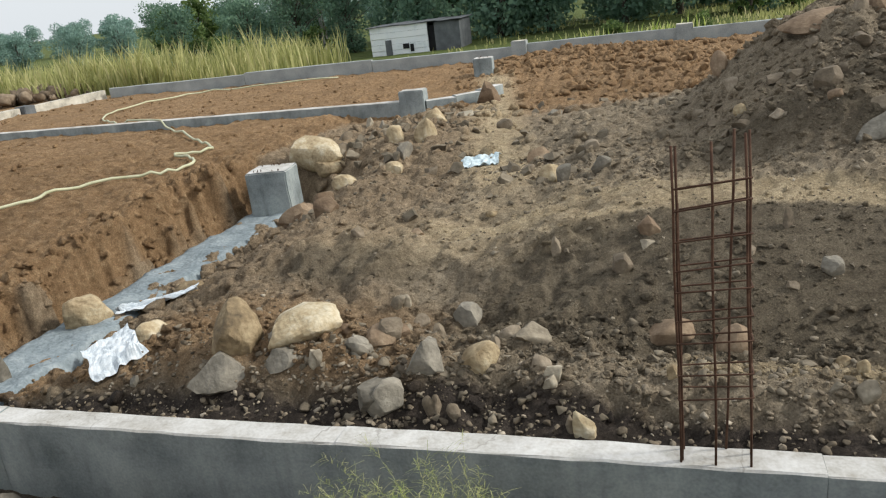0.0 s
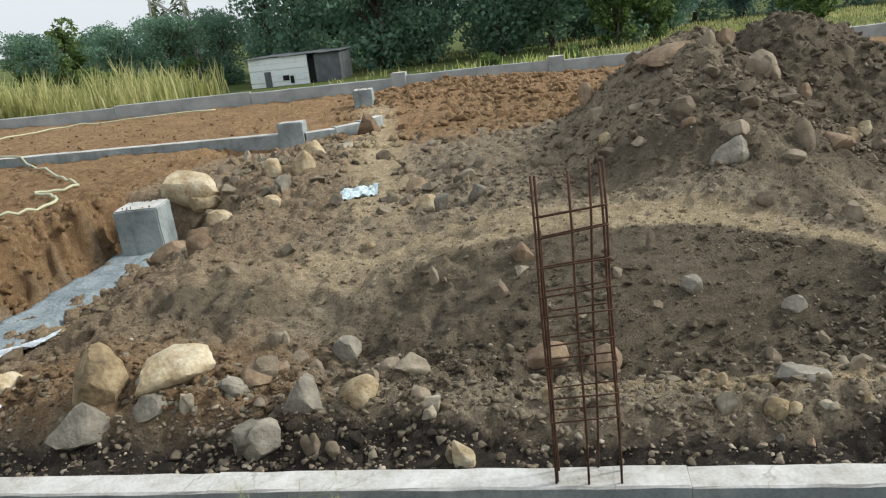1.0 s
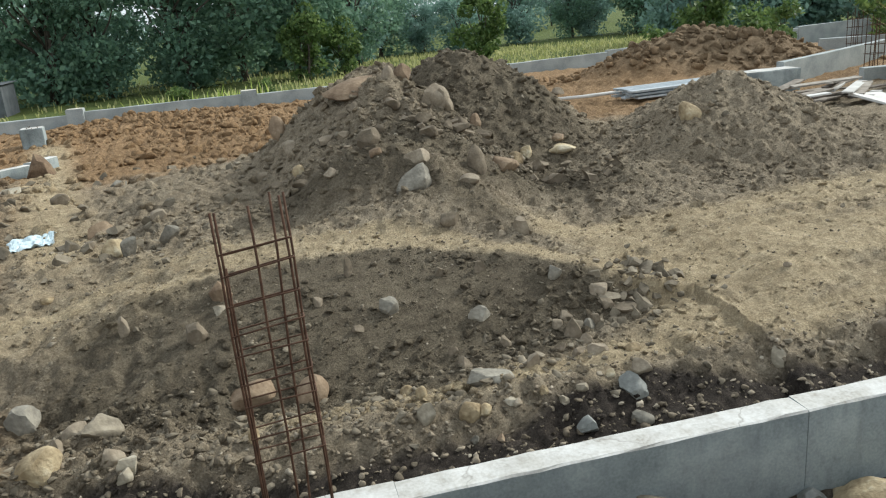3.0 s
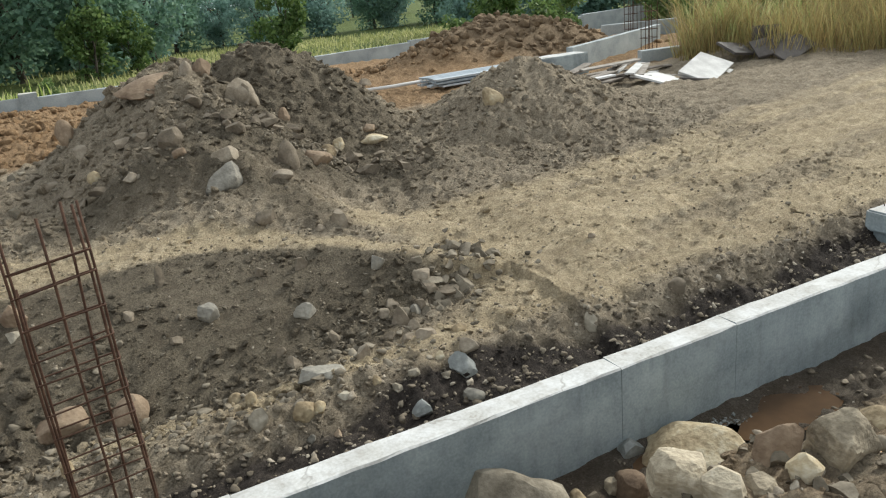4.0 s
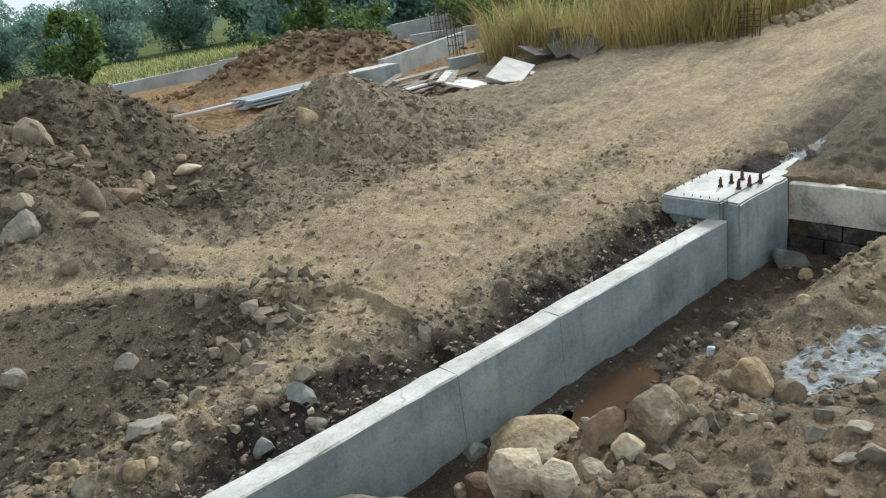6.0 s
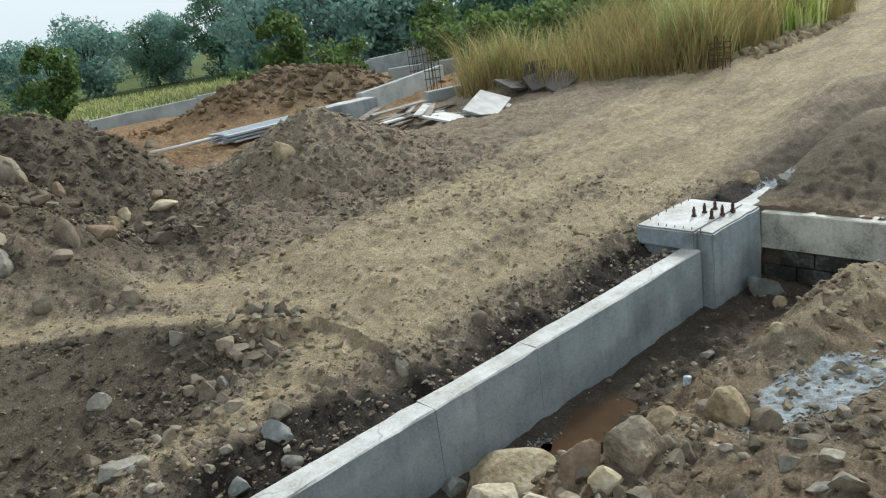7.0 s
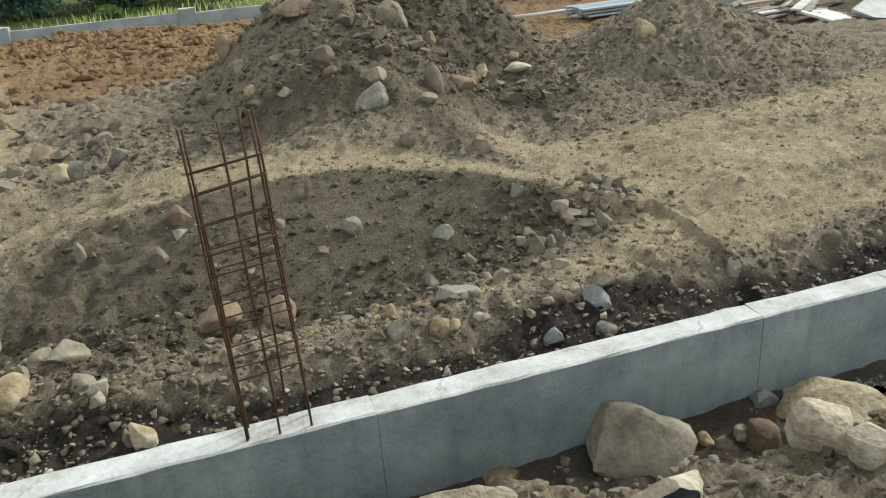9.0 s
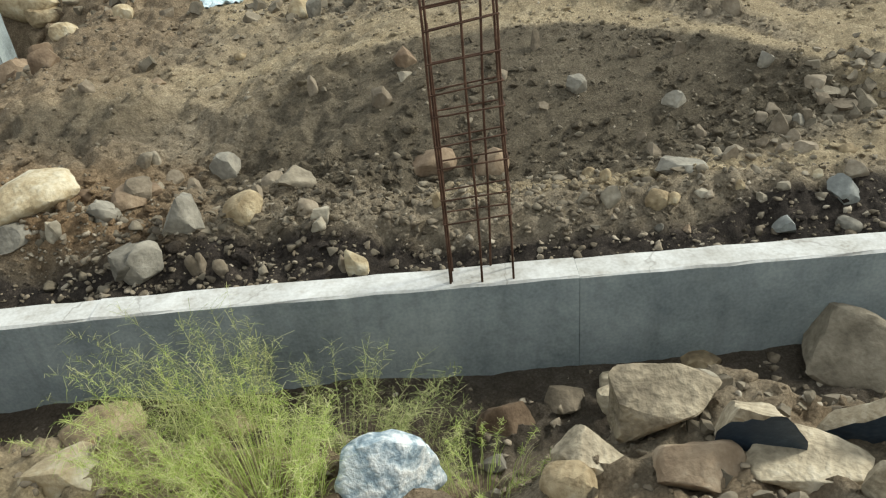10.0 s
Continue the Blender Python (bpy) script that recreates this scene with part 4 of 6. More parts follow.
cloth("plastic_sheet", -4.98, 1.05, 0.46, 0.58, 52, 1, "crumpled white plastic sack hanging over the dirt edge", 0.06, 0.42, 0.022)
cloth("plastic_sheet", -5.96, 2.94, 0.95, 0.32, 22, 2, "crumpled white plastic sheet lying beside the trench", 0.06, 0.0, 0.05)
cloth("plastic_sheet", -2.85, 6.75, 0.55, 0.75, 10, 3, "thin crumpled bluish plastic bag on the path", 0.02, 0.0, 0.06, BLUE_PLASTIC)

hose_xy = [(-12.5, 3.2), (-10.12, 4.89), (-9.67, 5.62), (-9.1, 6.28), (-8.45, 6.7), (-8.2, 7.3), (-8.84, 8.11), (-9.31, 8.35), (-8.9, 8.75), (-9.1, 9.3), (-9.96, 10.11), (-12.2, 12.4), (-13.5, 13.5), (-15.0, 13.95), (-16.2, 14.8), (-17.6, 16.3), (-18.42, 18.37), (-18.0, 21.5), (-15.5, 22.6), (-12.0, 23.4)]
bm, pts = bmesh.new(), []
for i in range(len(hose_xy) - 1):
    p = [Vector(hose_xy[max(0, min(len(hose_xy) - 1, i + k))]) for k in (-1, 0, 1, 2)]
    for u in (0, 0.2, 0.4, 0.6, 0.8):
        q = 0.5 * ((2 * p[1]) + (p[2] - p[0]) * u + (2 * p[0] - 5 * p[1] + 4 * p[2] - p[3]) * u * u + (3 * p[1] - p[0] - 3 * p[2] + p[3]) * u ** 3)
        z = float(max(height(q.x + a, q.y + b) for a, b in ((0, 0), (0.05, 0), (-0.05, 0), (0, 0.05), (0, -0.05)))) + 0.05
        pts.append((q.x, q.y, max(z, 0.45) if 13.2 < q.y < 13.9 else z))
tube(bm, pts, 0.026, 7)
tagged(part("hose", bm, HOSE, None, smooth=True), "long pale yellow hose snaking over red earth", "hose")

rods = tagged(empty("scaffold_pile", 10.75, 14.3, float(height(10.75, 14.3)) - 0.02, 4), "stacked pale galvanised scaffold planks", "plank pile")
for k in range(12):
    bm = bmesh.new()
    rr = random.Random(k)
    y0, z0 = -0.55 + 0.27 * (k % 4), 0.03 + 0.085 * (k // 4)
    add_box(bm, -1.25 + rr.uniform(-0.2, 0.1), 1.4, y0, y0 + 0.22, z0, z0 + 0.05, bevel=0.008)
    part("plank", bm, STEEL, rods)
pipe = bmesh.new()
tube(pipe, [(7.55, 15.09, 0.42), (8.60, 14.78, 0.44), (9.65, 14.47, 0.50)], 0.045, 7)
tagged(part("pipe", pipe, SHEET, None, smooth=True), "long pale pipe lying on the ground", "pipe")

boards = tagged(empty("board_pile", 11.8, 9.8, float(height(11.8, 9.8)) - 0.08), "untidy pile of weathered formwork boards", "board pile")
rr = random.Random(12)
for k in range(26):
    m = pose(rr.uniform(-1.3, 1.4), rr.uniform(-0.9, 0.9), 0.04 + 0.016 * k, rr.uniform(-6, 6), rr.uniform(-5, 5), rr.choice((20, 35, 50, -15)) + rr.uniform(-12, 12))
    bm = bmesh.new()
    add_box(bm, -rr.uniform(0.5, 1.1), rr.uniform(0.5, 1.1), -0.1, 0.1, 0, 0.035, m, bevel=0.005)
    part("board", bm, SHEET if k % 4 == 3 else TIMBER, boards)
sheets = tagged(empty("sheet_pile", 12.6, 8.0, float(height(12.6, 8.0)) - 0.08), "leaning pile of pale plywood sheets", "sheet pile")
for k, (x, y, z, rx, ry, rz, w, d) in enumerate(((-0.5, 0.5, 0.16, 12, 6, 20, 1.2, 0.8), (0.2, -0.1, 0.08, 4, 8, 35, 1.6, 0.8), (0.4, 0.1, 0.18, 16, -4, 28, 1.4, 0.8), (0.3, 0.0, 0.30, 20, -10, 25, 1.35, 0.75))):
    bm = bmesh.new()
    add_box(bm, -w / 2, w / 2, -d / 2, d / 2, 0, 0.045, pose(x, y, z, rx, ry, rz), bevel=0.006)
    part("sheet", bm, SHEET if k != 1 else DARK_SHEET, sheets)
panels = tagged(empty("panel_pile", 14.95, 8.15, float(height(14.95, 8.15)) - 0.05), "dark shuttering panels dumped at the grass edge", "panel pile")
for k, (x, y, z, rx, ry, rz, w, d) in enumerate(((-0.3, 0.6, 0.28, 25, 8, 10, 0.95, 0.55), (0.3, 0.1, 0.30, 30, -10, -30, 0.9, 0.6), (0.45, -0.3, 0.22, 28, -24, -10, 0.8, 0.55), (0.5, 0.5, 0.55, 84, 0, -40, 0.62, 0.34))):
    bm = bmesh.new()
    add_box(bm, -w / 2, w / 2, -d / 2, d / 2, -0.03, 0.03, pose(x, y, z, rx, ry, rz), bevel=0.006)
    part("panel", bm, DARK_SHEET, panels)

# puddles in the pit, where the floor dips below the water
for x, y, a, b in ((5.15, -0.36, 0.62, 0.27), (3.95, -0.26, 0.75, 0.17)):
    bm = bmesh.new()
    bm.faces.new([bm.verts.new((x + a * math.cos(t), y + b * math.sin(t), -0.722)) for t in np.linspace(0, math.tau, 40, endpoint=False)])
    tagged(part("puddle", bm, PUDDLE, None), "shallow muddy orange puddle beside the beam", "puddle", kind="structure")


def spill(x, y, a, b, turn, seed, label):
    """A thin spread of powder that follows the ground, with a torn outline."""
    bm = bmesh.new()
    bmesh.ops.create_grid(bm, x_segments=150, y_segments=80, size=1.0)
    c, s = math.cos(radians(turn)), math.sin(radians(turn))
    drop, px, py = [], [], []
    for v in bm.verts:
        e = Vector((v.co.x, v.co.y, seed))
        if e.xy.length + 0.35 * noise.fractal(e * 2.6, 0.5, 2.1, 7) + 0.2 * noise.noise(e * 16) > 0.75:
            drop.append(v)
        px.append(x + a * e.x * c - b * e.y * s)
        py.append(y + a * e.x * s + b * e.y * c)
    for v, qx, qy, qz in zip(bm.verts, px, py, height(np.array(px), np.array(py))):
        v.co = (qx, qy, qz + 0.006 + 0.010 * noise.noise(Vector((qx, qy, 0)) * 14))
    bmesh.ops.delete(bm, geom=drop, context="VERTS")
    return tagged(part("spilt_powder", bm, POWDER, None, smooth=True), label, "powder", kind="structure")


spill(5.85, -2.0, 1.2, 0.40, -22, 1, "spilt pale blue grey cement on the spoil bank")
spill(9.95, 0.2, 0.55, 0.28, 8, 4, "spilt pale blue grey cement beside the pedestal")


# ---- stones ----
ICO = {}


def ico(sub):
    if sub not in ICO:
        bm = bmesh.new()
        bmesh.ops.create_icosphere(bm, subdivisions=sub, radius=1)
        ICO[sub] = (np.array([v.co[:] for v in bm.verts]), [tuple(v.index for v in f.verts) for f in bm.faces])
        bm.free()
    return ICO[sub]


def stone_shape(rng, sub=3, cuts=9, round_=0.25, rough=0.04):
    """A ball knocked flat by several planes, then pitted."""
    v = ico(sub)[0].copy()
    for _ in range(cuts):
        n = rng.normal(size=3)
        n /= np.linalg.norm(n)
        over = np.maximum(0, v @ n - rng.uniform(0.34 + round_ * 0.55, 0.72 + 0.12 * round_))
        v -= over[:, None] * n * (1 - 0.3 * round_)
    if sub >= 3:
        ph = rng.uniform(0, 50)
        d = np.array([noise.fractal(Vector(p) * 1.5 + Vector((ph, 0, 0)), 0.9, 2.1, 6) for p in v])
        v *= (1 + rough * d)[:, None]
    lo, hi = v.min(0), v.max(0)
    return (v - (lo + hi) / 2) / ((hi - lo) / 2)


def place_stones(rows, mat, label, category, group, seed, round_=0.25, sink=0.75, depth=0.8, cuts=13, broken=0):
    """One stone a row: x, y, width, height and the degrees by which it leans."""
    rng = np.random.default_rng(seed)
    for x, y, w, h, lean in rows:
        broken += 1 if broken else 0
        big, sub = w > 0.34, 4 if w > 0.3 and y < 3 else 3 if w > 0.08 else 2
        v = stone_shape(rng, sub, cuts, round_, 0.10 if big else 0.07)
        fresh = np.zeros(len(v), bool)
        # Big ones are cut flat at the lower front and coloured dark there.
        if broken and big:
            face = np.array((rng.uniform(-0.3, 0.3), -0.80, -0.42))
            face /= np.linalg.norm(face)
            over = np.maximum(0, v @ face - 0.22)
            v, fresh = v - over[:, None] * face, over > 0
        v = v * (w / 2, w * depth / 2, h * (1 + sink) / 2)
        m = Euler((rng.uniform(-0.15, 0.15), -radians(lean) + rng.uniform(-0.08, 0.08), 0)).to_matrix()
        turn = math.atan2(y + 4.1, x - 0.2) - math.pi / 2 + rng.uniform(-0.25, 0.25)
        ob = mesh_object("boulder" if big else "rock", v @ np.array(m).T, ico(sub)[1], mat, smooth=sub > 2)
        if sub > 2:
            ob.data.set_sharp_from_angle(angle=radians(28))
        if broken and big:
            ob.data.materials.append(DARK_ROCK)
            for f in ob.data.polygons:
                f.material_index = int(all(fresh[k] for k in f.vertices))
        ob.matrix_basis = pose(x, y, float(height(x, y)) + h * 0.5 - h * sink * 0.5, 0, 0, math.degrees(turn))
        tagged(ob, label if big else label.replace("boulder", "rock"), "boulder" if big else "rock", group)
        yield ob


STONE_SETS = []
STONE_SETS += [(TAN_ROCK, "rounded tan boulder on loose earth behind the beam", "rocks behind the beam", 0.6, 0, [(-6.66, 2.53, 0.52, 0.34, 30), (-3.59, 1.01, 0.47, 0.36, 0), (-3.08, 1.2, 0.68, 0.18, 6), (-4.84, 1.41, 0.5, 0.23, 0), (-6.0, 7.96, 0.59, 0.28, -15), (-5.79, 7.75, 0.58, 0.2, 0), (-5.76, 3.34, 0.48, 0.22, 0), (-1.49, 1.01, 0.3, 0.2, -8), (-0.63, 0.46, 0.16, 0.19, 20), (2.95, 1.45, 0.08, 0.05, 0), (3.02, 1.25, 0.14, 0.06, 0), (1.22, 1.27, 0.09, 0.09, 0), (1.16, 1.58, 0.13, 0.08, 0), (1.5, 0.84, 0.18, 0.12, 0), (1.6, 0.82, 0.12, 0.07, 0), (2.7, 1.0, 0.09, 0.06, 0), (2.1, 0.89, 0.07, 0.06, 0), (-0.06, 0.96, 0.08, 0.1, 0), (-6.07, 7.93, 0.99, 0.36, -15)])]
STONE_SETS += [(TAN_ROCK, "rounded tan boulder on loose earth behind the beam", "rocks behind the beam", 0.6, 0, [(-4.77, 6.03, 0.38, 0.18, -10), (-4.64, 8.02, 0.32, 0.28, 0), (-4.13, 8.15, 0.41, 0.35, 0), (-4.45, 9.78, 0.47, 0.27, 0), (-4.15, 6.56, 0.27, 0.14, 0), (-1.62, 5.58, 0.3, 0.18, 0), (-2.13, 4.31, 0.15, 0.06, 0), (10.03, 0.56, 0.33, 0.15, 0)])]
STONE_SETS += [(GREY_ROCK, "angular grey boulder on loose earth behind the beam", "rocks behind the beam", 0.15, 0, [(-3.69, 0.76, 0.52, 0.2, 16), (-3.13, 0.89, 0.31, 0.11, 0), (-2.52, 1.08, 0.18, 0.14, 0), (-2.17, 0.62, 0.31, 0.2, -15), (-4.54, 0.74, 0.08, 0.08, 0), (-6.58, 1.19, 0.17, 0.32, 0), (-5.77, 10.28, 0.18, 0.16, 0), (-3.27, 1.07, 0.14, 0.09, 0), (-2.54, 1.08, 0.26, 0.14, 0), (-1.89, 0.9, 0.33, 0.2, -12), (-2.21, 0.63, 0.33, 0.15, 0), (-1.84, 1.98, 0.27, 0.16, 0), (1.21, 2.49, 0.18, 0.14, 0), (1.99, 2.22, 0.21, 0.11, 0), (2.8, 2.41, 0.13, 0.11, -20), (1.78, 1.22, 0.36, 0.13, -15), (2.9, 1.84, 0.12, 0.1, 0), (2.74, 0.54, 0.17, 0.07, 0), (1.47, 0.66, 0.07, 0.05, 0)])]
STONE_SETS += [(GREY_ROCK, "angular grey boulder on loose earth behind the beam", "rocks behind the beam", 0.15, 0, [(-4.25, 7.36, 0.32, 0.2, 0), (-1.45, 5.44, 0.19, 0.22, -15), (-0.96, 5.63, 0.26, 0.17, -30), (-2.32, 10.59, 0.34, 0.11, 0), (2.01, 4.76, 0.51, 0.25, 0)])]
STONE_SETS += [(PALE_ROCK, "pale broken boulder on loose earth behind the beam", "rocks behind the beam", 0.1, 0, [(-2.81, 0.88, 0.1, 0.1, 0), (-2.53, 2.26, 0.12, 0.1, 0), (-6.31, 10.99, 0.17, 0.17, 0), (-2.59, 2.17, 0.12, 0.12, -30), (-1.13, 1.38, 0.29, 0.11, 4), (-0.9, 0.86, 0.14, 0.1, 0), (-0.91, 0.78, 0.11, 0.08, 0), (-2.84, 0.88, 0.11, 0.11, 0), (-0.29, 2.96, 0.15, 0.04, 0), (0.98, 0.89, 0.07, 0.08, -30), (1.17, 0.85, 0.15, 0.08, 20), (2.23, 0.81, 0.08, 0.05, 0), (2.39, 0.84, 0.09, 0.05, 0), (1.83, 0.88, 0.11, 0.04, 0), (-4.07, 10.49, 0.38, 0.1, 0), (4.07, 0.79, 0.12, 0.12, 0)])]
STONE_SETS += [(DUSTY_ROCK, "dusty brown boulder on loose earth behind the beam", "rocks behind the beam", 0.25, 0, [(-1.75, 0.59, 0.11, 0.14, 0), (-2.35, 1.31, 0.28, 0.14, 0), (-6.06, 9.08, 0.32, 0.17, 0), (-1.78, 0.58, 0.11, 0.15, 0), (-1.59, 0.54, 0.11, 0.11, 0), (-0.73, 0.48, 0.07, 0.12, 15), (-1.32, 1.4, 0.19, 0.09, 0), (-1.13, 1.56, 0.18, 0.07, 0), (-1.41, 1.24, 0.17, 0.13, 0), (-1.96, 1.46, 0.13, 0.14, 0), (-2.25, 1.87, 0.16, 0.1, 0), (-1.02, 1.01, 0.17, 0.1, 0), (-0.51, 2.6, 0.19, 0.18, 0), (-1.17, 2.96, 0.11, 0.15, 0), (-3.44, 3.37, 0.15, 0.1, 0), (0.93, 3.13, 0.09, 0.18, 0), (1.8, 2.87, 0.11, 0.08, 0), (2.18, 2.79, 0.13, 0.11, 0), (2.12, 1.86, 0.11, 0.08, 0)])]
STONE_SETS += [(DUSTY_ROCK, "dusty brown boulder on loose earth behind the beam", "rocks behind the beam", 0.25, 0, [(0.89, 2.35, 0.11, 0.05, 0), (0.59, 2.73, 0.09, 0.09, 0), (1.69, 1.68, 0.12, 0.09, 0), (1.65, 1.92, 0.09, 0.06, 0), (2.18, 1.34, 0.12, 0.11, 0), (2.72, 1.79, 0.18, 0.14, 0), (2.75, 1.58, 0.13, 0.09, 0), (3.13, 2.13, 0.18, 0.09, 0), (3.16, 2.03, 0.16, 0.07, 0), (3.3, 1.96, 0.24, 0.07, 4), (2.74, 1.96, 0.12, 0.08, 0), (2.62, 1.42, 0.13, 0.06, 0), (2.75, 1.33, 0.18, 0.07, 0), (2.98, 1.88, 0.1, 0.07, 0), (2.51, 1.56, 0.1, 0.07, 0), (2.62, 1.89, 0.11, 0.08, 0), (2.93, 0.91, 0.17, 0.09, 0), (-5.76, 8.06, 0.47, 0.18, 0), (-3.01, 9.25, 0.29, 0.18, 0)])]
STONE_SETS += [(DUSTY_ROCK, "dusty brown boulder on loose earth behind the beam", "rocks behind the beam", 0.25, 0, [(-3.46, 6.25, 0.2, 0.08, 0), (-1.18, 6.58, 0.21, 0.1, 0), (-1.96, 5.86, 0.19, 0.1, 0), (2.11, 5.05, 0.32, 0.15, -15), (2.9, 5.19, 0.25, 0.29, 0), (2.16, 3.8, 0.22, 0.11, 0), (2.85, 3.44, 0.18, 0.13, 0), (2.62, 3.4, 0.1, 0.06, 0), (2.67, 4.78, 0.26, 0.07, 0), (5.07, 0.81, 0.16, 0.12, 0), (5.0, 1.93, 0.08, 0.04, 0)])]
STONE_SETS += [(BROWN_ROCK, "reddish brown boulder on loose earth behind the beam", "rocks behind the beam", 0.3, 0, [(-5.21, 5.32, 0.6, 0.31, 10), (-4.66, 5.07, 0.31, 0.25, 0), (-2.78, 1.35, 0.19, 0.09, 0), (-2.31, 1.35, 0.26, 0.06, 0), (-2.4, 1.25, 0.33, 0.12, 0), (-0.29, 3.14, 0.22, 0.16, 0), (-0.11, 1.91, 0.45, 0.16, 5), (0.4, 1.82, 0.28, 0.17, 0), (-2.88, 3.73, 0.18, 0.06, 0), (1.66, 0.63, 0.08, 0.05, 0), (-5.2, 5.31, 0.51, 0.28, 10), (-4.35, 4.5, 0.34, 0.22, 0), (-4.35, 13.96, 0.68, 0.47, -10), (-1.96, 6.71, 0.4, 0.18, 0)])]
STONE_SETS += [(BLUE_ROCK, "bluish broken boulder on loose earth behind the beam", "rocks behind the beam", 0.05, 0, [(2.31, 0.55, 0.17, 0.1, 25), (2.8, 0.79, 0.25, 0.11, -35)])]
STONE_SETS += [(BROWN_ROCK, "reddish brown boulder stuck in an earth heap", "rocks on the heaps", 0.3, 0, [(3.37, 5.57, 0.44, 0.15, 0), (4.76, 7.13, 0.28, 0.08, 0), (1.66, 5.34, 0.18, 0.08, 0), (1.76, 7.63, 0.99, 0.13, 4), (2.5, 7.6, 0.3, 0.18, 0), (3.46, 7.1, 0.2, 0.17, -30), (0.58, 8.75, 0.28, 0.28, 0)])]
STONE_SETS += [(TAN_ROCK, "rounded tan boulder stuck in an earth heap", "rocks on the heaps", 0.6, 0, [(3.85, 6.54, 0.28, 0.15, 0), (4.14, 6.8, 0.18, 0.14, 0), (4.74, 6.88, 0.44, 0.08, 0), (0.73, 6.32, 0.18, 0.13, 0), (6.52, 6.22, 0.35, 0.25, 30)])]
STONE_SETS += [(DUSTY_ROCK, "dusty brown boulder stuck in an earth heap", "rocks on the heaps", 0.25, 0, [(4.26, 6.65, 0.35, 0.07, 0), (1.64, 5.73, 0.32, 0.18, 0), (0.69, 7.44, 0.22, 0.14, 0), (2.23, 7.33, 0.21, 0.22, 0), (2.86, 6.97, 0.46, 0.25, 10), (8.99, 17.51, 0.41, 0.17, 0), (0.22, 7.49, 0.26, 0.11, 0), (1.07, 5.45, 0.18, 0.08, 0), (2.87, 6.91, 0.32, 0.22, 0)])]
STONE_SETS += [(TAN_ROCK, "rounded tan boulder on the spoil bank", "rocks on the spoil bank", 0.6, 0, [(4.11, -0.32, 0.86, 0.28, 5), (3.34, -1.87, 0.19, 0.12, 0), (4.56, -1.47, 0.24, 0.1, 10), (3.04, -0.33, 0.13, 0.09, 0), (5.2, -1.62, 0.31, 0.29, 30), (6.42, -1.44, 0.12, 0.07, 0), (8.31, -0.62, 0.16, 0.11, 0), (1.59, -0.06, 0.26, 0.08, 0), (0.44, -1.75, 0.25, 0.11, 0), (-1.75, -1.15, 0.4, 0.11, 0), (-1.77, -1.44, 0.48, 0.12, -10), (-1.48, -0.34, 0.32, 0.13, 0)])]
STONE_SETS += [(BANK_ROCK, "weathered tan and grey boulder on the spoil bank", "rocks on the spoil bank", 0.2, 0, [(2.85, -1.47, 0.34, 0.22, 5), (2.9, -1.75, 0.25, 0.19, 0), (3.06, -1.82, 0.23, 0.12, 0), (3.71, -1.82, 0.41, 0.26, 5), (3.34, -0.34, 0.13, 0.08, 0), (0.94, -1.32, 0.52, 0.24, 0), (0.56, -1.57, 0.33, 0.14, 0), (1.41, -1.79, 0.48, 0.09, 0), (0.99, -0.25, 0.21, 0.12, 15), (0.9, -0.49, 0.17, 0.12, 0)])]
STONE_SETS += [(BROWN_ROCK, "reddish brown boulder on the spoil bank", "rocks on the spoil bank", 0.3, 0, [(3.43, -0.44, 0.29, 0.22, 0), (3.41, -1.64, 0.25, 0.22, -10), (0.99, -1.74, 0.38, 0.12, 8), (0.27, -0.46, 0.36, 0.2, -25)])]
STONE_SETS += [(BLUE_ROCK, "bluish broken boulder on the spoil bank", "rocks on the spoil bank", 0.05, 0, [(3.72, -0.09, 0.22, 0.11, 0), (8.51, -0.39, 0.33, 0.27, 20)])]
STONE_SETS += [(DUSTY_ROCK, "dusty brown boulder on the spoil bank", "rocks on the spoil bank", 0.25, 0, [(3.1, -0.43, 0.1, 0.08, 0), (3.36, -2.63, 0.13, 0.09, 0), (3.64, -1.77, 0.06, 0.04, 0), (5.22, -1.42, 0.15, 0.06, 0), (5.27, -1.87, 0.23, 0.14, 0), (5.5, -1.65, 0.13, 0.06, 0), (0.65, -0.33, 0.26, 0.08, 0), (-0.76, -0.56, 0.12, 0.07, 0)])]
STONE_SETS += [(PALE_ROCK, "pale broken boulder on the spoil bank", "rocks on the spoil bank", 0.1, 0, [(4.09, -2.14, 0.13, 0.03, 0), (3.82, -2.88, 0.12, 0.05, 0), (3.59, -3.04, 0.16, 0.08, 0), (3.99, -2.24, 0.08, 0.03, 0), (6.25, -2.08, 0.13, 0.06, 0), (6.43, -2.23, 0.15, 0.05, 0), (2.54, -0.17, 0.83, 0.36, -10), (1.15, -1.28, 0.13, 0.07, 0)])]
STONE_SETS += [(GREY_ROCK, "angular grey boulder on the spoil bank", "rocks on the spoil bank", 0.15, 0, [(4.06, -2.61, 0.1, 0.05, 0), (3.83, -2.68, 0.12, 0.07, 0), (3.62, -2.91, 0.16, 0.05, 15), (6.73, -0.61, 0.15, 0.04, 0), (5.33, -2.11, 0.1, 0.06, 0), (9.78, -0.04, 0.21, 0.12, 0), (0.19, -0.78, 0.2, 0.11, 0)])]
STONE_SETS += [(QUARTZ, "small white boulder on the spoil bank", "rocks on the spoil bank", 0.2, 0, [(5.53, -1.09, 0.07, 0.08, 0)])]
STONE_SETS += [(BANK_ROCK, "dark sided tan boulder on the spoil bank", "rocks on the spoil bank", 0.05, 1, [(1.26, -1.66, 0.38, 0.28, 0), (1.77, -1.62, 0.44, 0.3, 0), (1.59, -2.01, 0.15, 0.17, 0)])]
